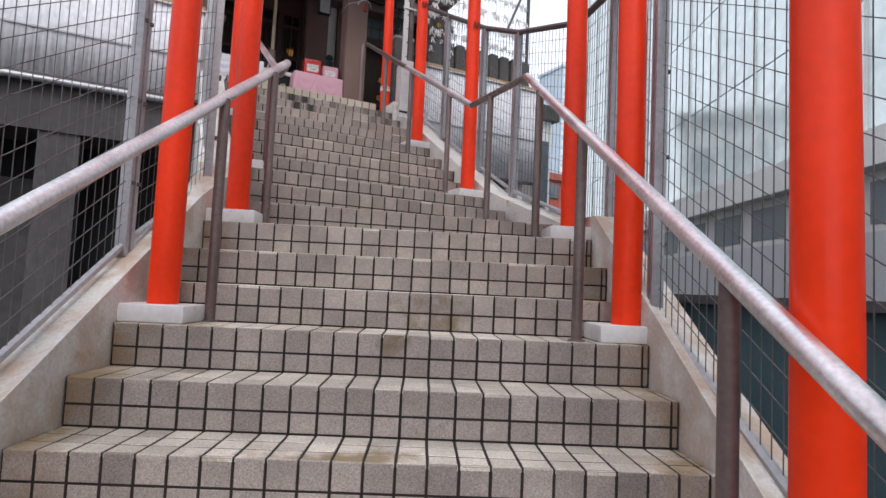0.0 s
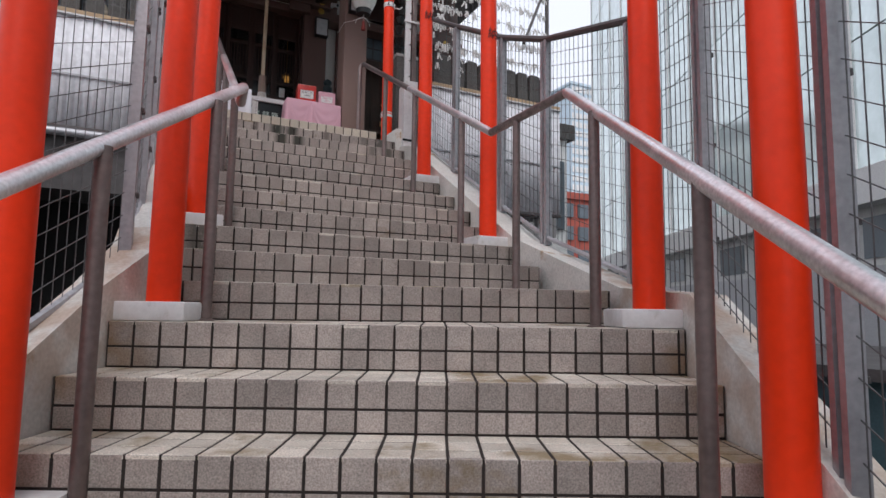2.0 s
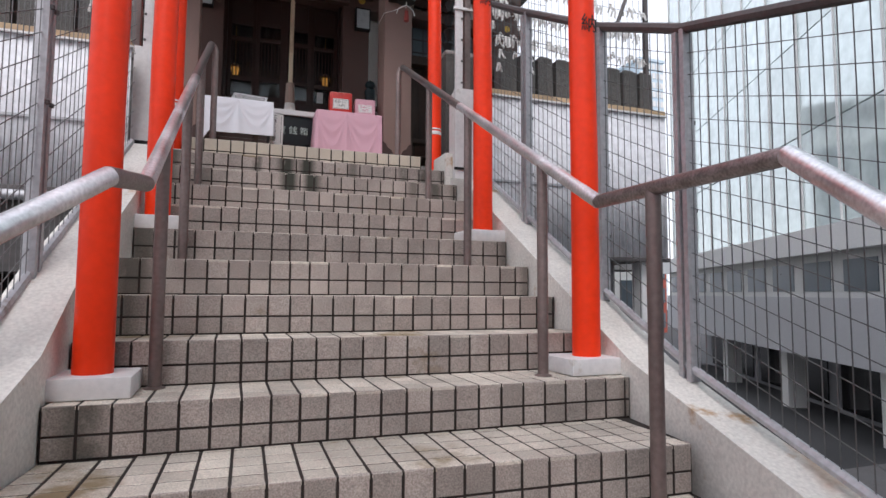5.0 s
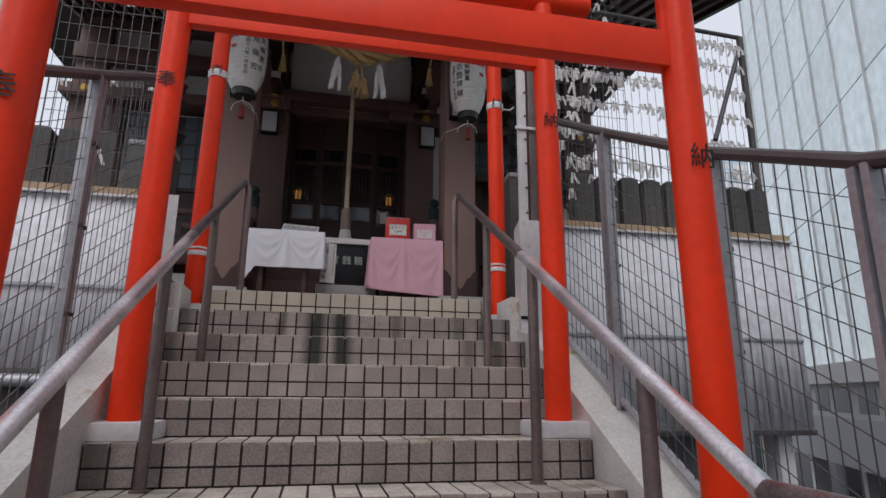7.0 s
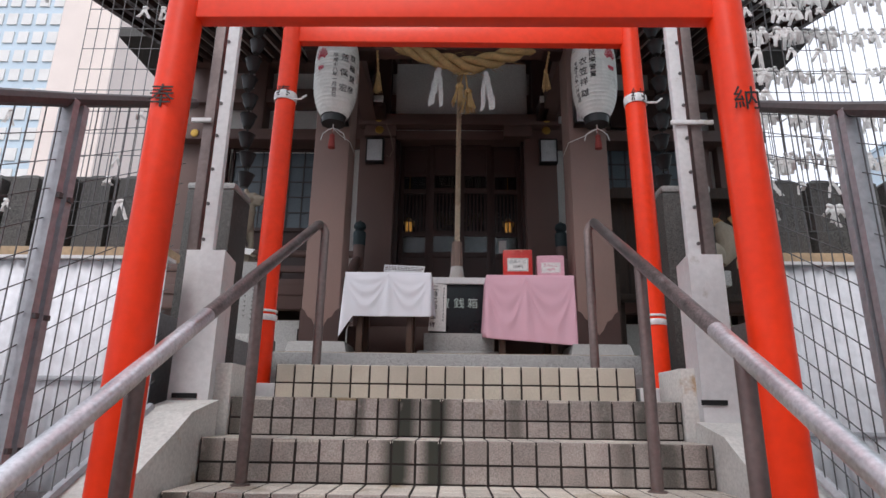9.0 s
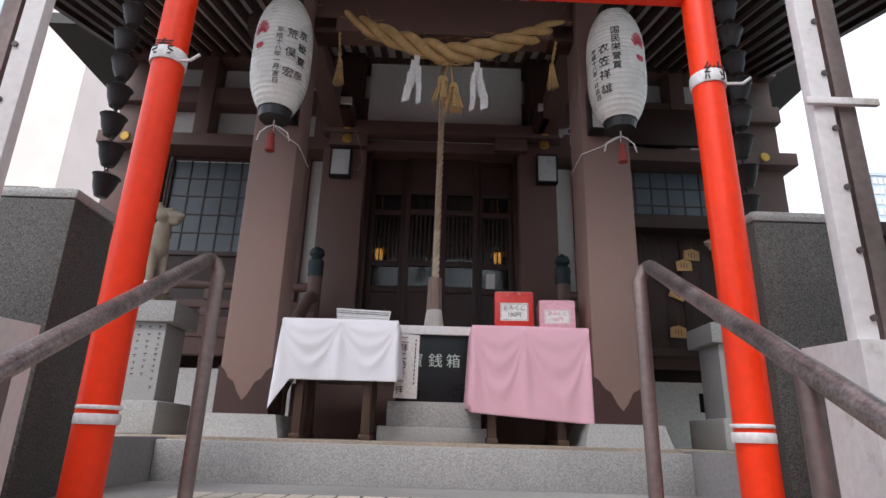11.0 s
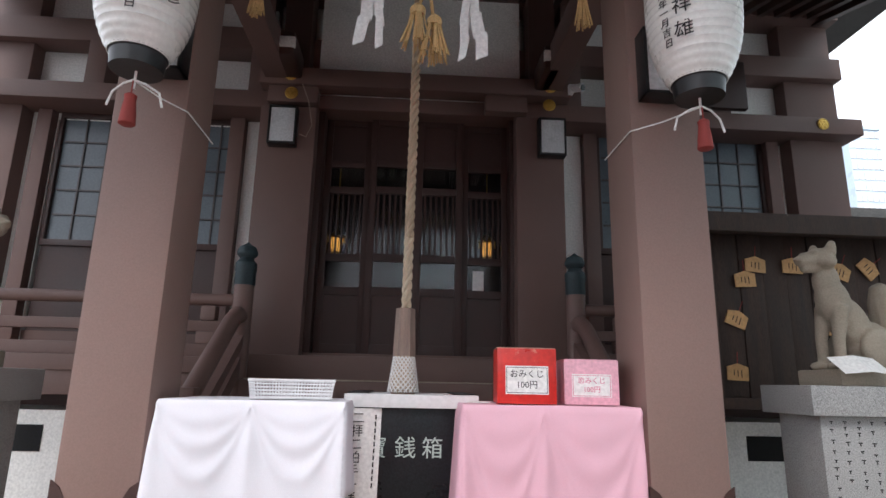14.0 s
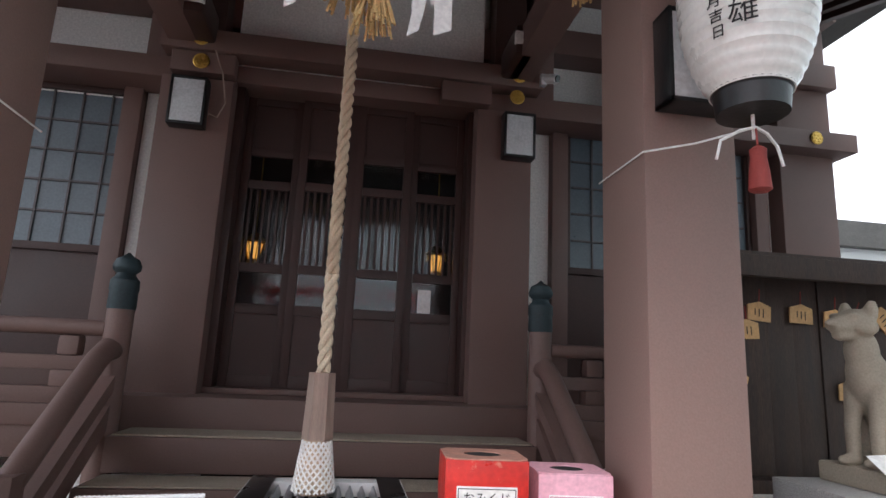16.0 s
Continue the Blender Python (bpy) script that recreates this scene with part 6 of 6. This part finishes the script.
# ---- votive plaque board ----
eb = thing("votive_board", "dark weathered timber board with a small roof for votive plaques", "votive board")
part("roof", boxed(1.52, 3.75, 2.66, 3.08, 5.58, 5.64, 0.01), BOARD, eb)
part("roof_edge", boxed(1.50, 3.77, 2.64, 2.68, 5.52, 5.62, 0.006), BOARD, eb)
for i in range(15):
    x = 1.56 + 0.145 * i
    part("plank", boxed(x, x + 0.142, 2.92 + 0.004 * (i % 3), 2.95, 4.62, 5.58, 0.002), BOARD, eb)
part("ledge", boxed(1.52, 3.75, 2.82, 2.96, 4.56, 4.62, 0.006), BOARD, eb)
for x in (1.60, 3.66):
    part("leg", boxed(x - 0.05, x + 0.05, 2.95, 3.05, 3.905, 5.58, 0.006), BOARD, eb)
ema_mesh = finish(hexa(bmesh.new(), [(-0.062, 0, -0.04), (0.062, 0, -0.04), (0.062, 0, 0.036), (0, 0, 0.056), (-0.062, 0, 0.036)], [(-0.062, -0.009, -0.04), (0.062, -0.009, -0.04), (0.062, -0.009, 0.036), (0, -0.009, 0.056), (-0.062, -0.009, 0.036)]), "plaque", False)
ema_mesh.materials.append(EMA_WOOD)
rng = random.Random(11)
for x, z, r in ((2.08, 5.385, 4), (2.01, 5.295, -3), (2.31, 5.385, 2), (2.50, 5.37, 4), (2.60, 5.36, 22), (2.78, 5.385, 50), (1.935, 5.06, 22), (1.915, 4.755, 2), (2.55, 5.02, 1)):
    e = thing("votive_plaque", "small pale wooden votive plaque hung on a red cord", "votive plaque", "votive plaques", at=pose(x, 2.905, z, 0, r, 0))
    p = new("plaque", ema_mesh)
    p.parent = e
    for i in range(3):
        part("writing_bar", boxed(-0.026 + 0.022 * i, -0.021 + 0.022 * i, -0.0100, -0.009, -0.012 - 0.006 * i, 0.020), INK, e)
    part("cord", tube(bmesh.new(), [(0, -0.004, 0.05), (0.004, -0.002, 0.12)], 0.003, 5), TASSEL_RED, e)
whole("timber_post", boxed(1.40, 1.50, 2.55, 2.65, 3.905, 4.75, 0.01), BOARD, "short weathered timber post by the plaque board", "post")


# ---- stair steps with their tiles ----
def clip(poly, a, b):
    """The part of a convex polygon to the left of the line from a to b."""
    out = []
    d = b - a
    for i in range(len(poly)):
        p, q = poly[i], poly[(i + 1) % len(poly)]
        sp, sq = d.x * (p.y - a.y) - d.y * (p.x - a.x), d.x * (q.y - a.y) - d.y * (q.x - a.x)
        if sp >= -1e-9:
            out.append(p)
        if (sp > 1e-9 and sq < -1e-9) or (sp < -1e-9 and sq > 1e-9):
            out.append(p.lerp(q, sp / (sp - sq)))
    return out


def area(poly):
    return 0.5 * abs(sum(p.x * q.y - q.x * p.y for p, q in zip(poly, poly[1:] + poly[:1])))


def tile_mesh(poly, mat, thick=0.012, ease=0.0035):
    """A tile of a plan outline, lying on z = 0 with its top eased at the rim."""
    bm = bmesh.new()
    c = Vector((sum(p.x for p in poly) / len(poly), sum(p.y for p in poly) / len(poly)))
    rings = []
    for z, inset in ((0, 0), (thick - ease, 0), (thick, ease)):
        rings.append([bm.verts.new((p.x - (p.x - c.x) / max((p - c).length, 1e-4) * inset, p.y - (p.y - c.y) / max((p - c).length, 1e-4) * inset, z)) for p in poly])
    n = len(poly)
    for r, s in zip(rings, rings[1:]):
        for i in range(n):
            bm.faces.new((r[i], r[(i + 1) % n], s[(i + 1) % n], s[i]))
    bm.faces.new(rings[-1])
    me = bpy.data.meshes.new("tile")
    bm.normal_update()
    bm.to_mesh(me)
    bm.free()
    me.materials.append(mat)
    return me


known = {}


def rect_tile(w, h, mat):
    key = (round(w, 3), round(h, 3), mat.name)
    if key not in known:
        w, h = key[0] / 2, key[1] / 2
        known[key] = tile_mesh([Vector((-w, -h)), Vector((w, -h)), Vector((w, h)), Vector((-w, h))], mat)
    return known[key]


def tile(me, m, parent):
    t = new("tile", me)
    t.parent = parent
    t.matrix_basis = m
    return t


FIRST, TOP = -2, 18
for k in range(FIRST, TOP + 1):
    a, b = edge_line(k)
    z = step_z(k)
    c, d = edge_line(k + 1) if k < TOP else (Vector((-0.84, 0.75)), Vector((0.84, 0.75)))
    face = (b - a).normalized()
    back = Vector((-face.y, face.x))
    step = thing("stair_step", "stair step faced with speckled grey-beige tiles in dark joints" if k < TOP else "top stair step faced with paler beige tiles", "stair step", "stair steps", "structure")
    ia, ib = a + back * 0.0024, b + back * 0.0024
    bottom = -0.2 if k < 6 else z - 0.6
    body = part("core", hexa(bmesh.new(), [(p.x, p.y, bottom) for p in (ia, ib, d + back * 0.02, c + back * 0.02)], [(p.x, p.y, z - 0.0024) for p in (ia, ib, d + back * 0.02, c + back * 0.02)]), GROUT, step, "dark mortar bed")
    length = (b - a).length
    n = math.ceil(length / PITCH - 0.15)
    up = Matrix(((face.x, 0, -back.x, 0), (face.y, 0, -back.y, 0), (0, 1, 0, 0), (0, 0, 0, 1)))
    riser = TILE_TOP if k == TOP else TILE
    hi = PITCH - GAP
    lo = RISE - PITCH - 0.0035
    for i in range(n):
        s0, s1 = i * PITCH, min((i + 1) * PITCH, length)
        w = s1 - s0 - GAP
        if w < 0.012:
            continue
        p = a + face * (s0 + s1) / 2 + back * 0.0125
        for h, zc in ((hi, z - 0.001 - hi / 2), (lo, z - RISE + 0.004 + lo / 2)):
            jog = random.uniform(-0.0008, 0.0008)
            tile(rect_tile(w, h, riser), Matrix.Translation((p.x - back.x * jog, p.y - back.y * jog, zc)) @ up, step)
    depth = max((c - a).dot(back), (d - b).dot(back))
    rows = math.ceil(depth / PITCH - 0.1)
    flat = Matrix(((face.x, back.x, 0, 0), (face.y, back.y, 0, 0), (0, 0, 1, 0), (0, 0, 0, 1)))
    for j in range(rows):
        for i in range(n):
            s0, s1, r0, r1 = i * PITCH + GAP / 2, min((i + 1) * PITCH, length) - GAP / 2, j * PITCH + (0.001 if j == 0 else GAP / 2), (j + 1) * PITCH - GAP / 2
            if s1 - s0 < 0.012:
                continue
            cell = [a + face * s + back * r for s, r in ((s0, r0), (s1, r0), (s1, r1), (s0, r1))]
            whole_area = area(cell)
            cut = clip(cell, d, c)
            for p, q in ((b, d), (c, a)):
                cut = clip(cut, p, q) if len(cut) > 2 else cut
            if len(cut) < 3 or area(cut) < 0.0006:
                continue
            mid_p = a + face * (s0 + s1) / 2 + back * (r0 + r1) / 2
            tilt = pose(0, 0, random.uniform(-0.0006, 0.0006))
            if area(cut) > whole_area * 0.995:
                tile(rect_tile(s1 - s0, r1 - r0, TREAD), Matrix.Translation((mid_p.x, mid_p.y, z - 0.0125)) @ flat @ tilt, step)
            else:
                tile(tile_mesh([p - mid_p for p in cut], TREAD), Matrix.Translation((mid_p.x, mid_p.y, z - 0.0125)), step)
for k in range(FIRST - 6, FIRST):
    a, b = edge_line(k)
    c, d = edge_line(k + 1)
    whole("stair_base", hexa(bmesh.new(), [(p.x, p.y, -0.25) for p in (a, b, d, c)], [(p.x, p.y, max(step_z(k), -0.02)) for p in (a, b, d, c)]), TREAD, "plain lower step of the stairs", "stair step", kind="structure")

# ---- the plan at its true size ----
for ob in scene.objects:
    if ob.parent is None and ob.type in {"MESH", "EMPTY"}:
        ob.matrix_basis = Matrix.Scale(UNIT, 4) @ ob.matrix_basis
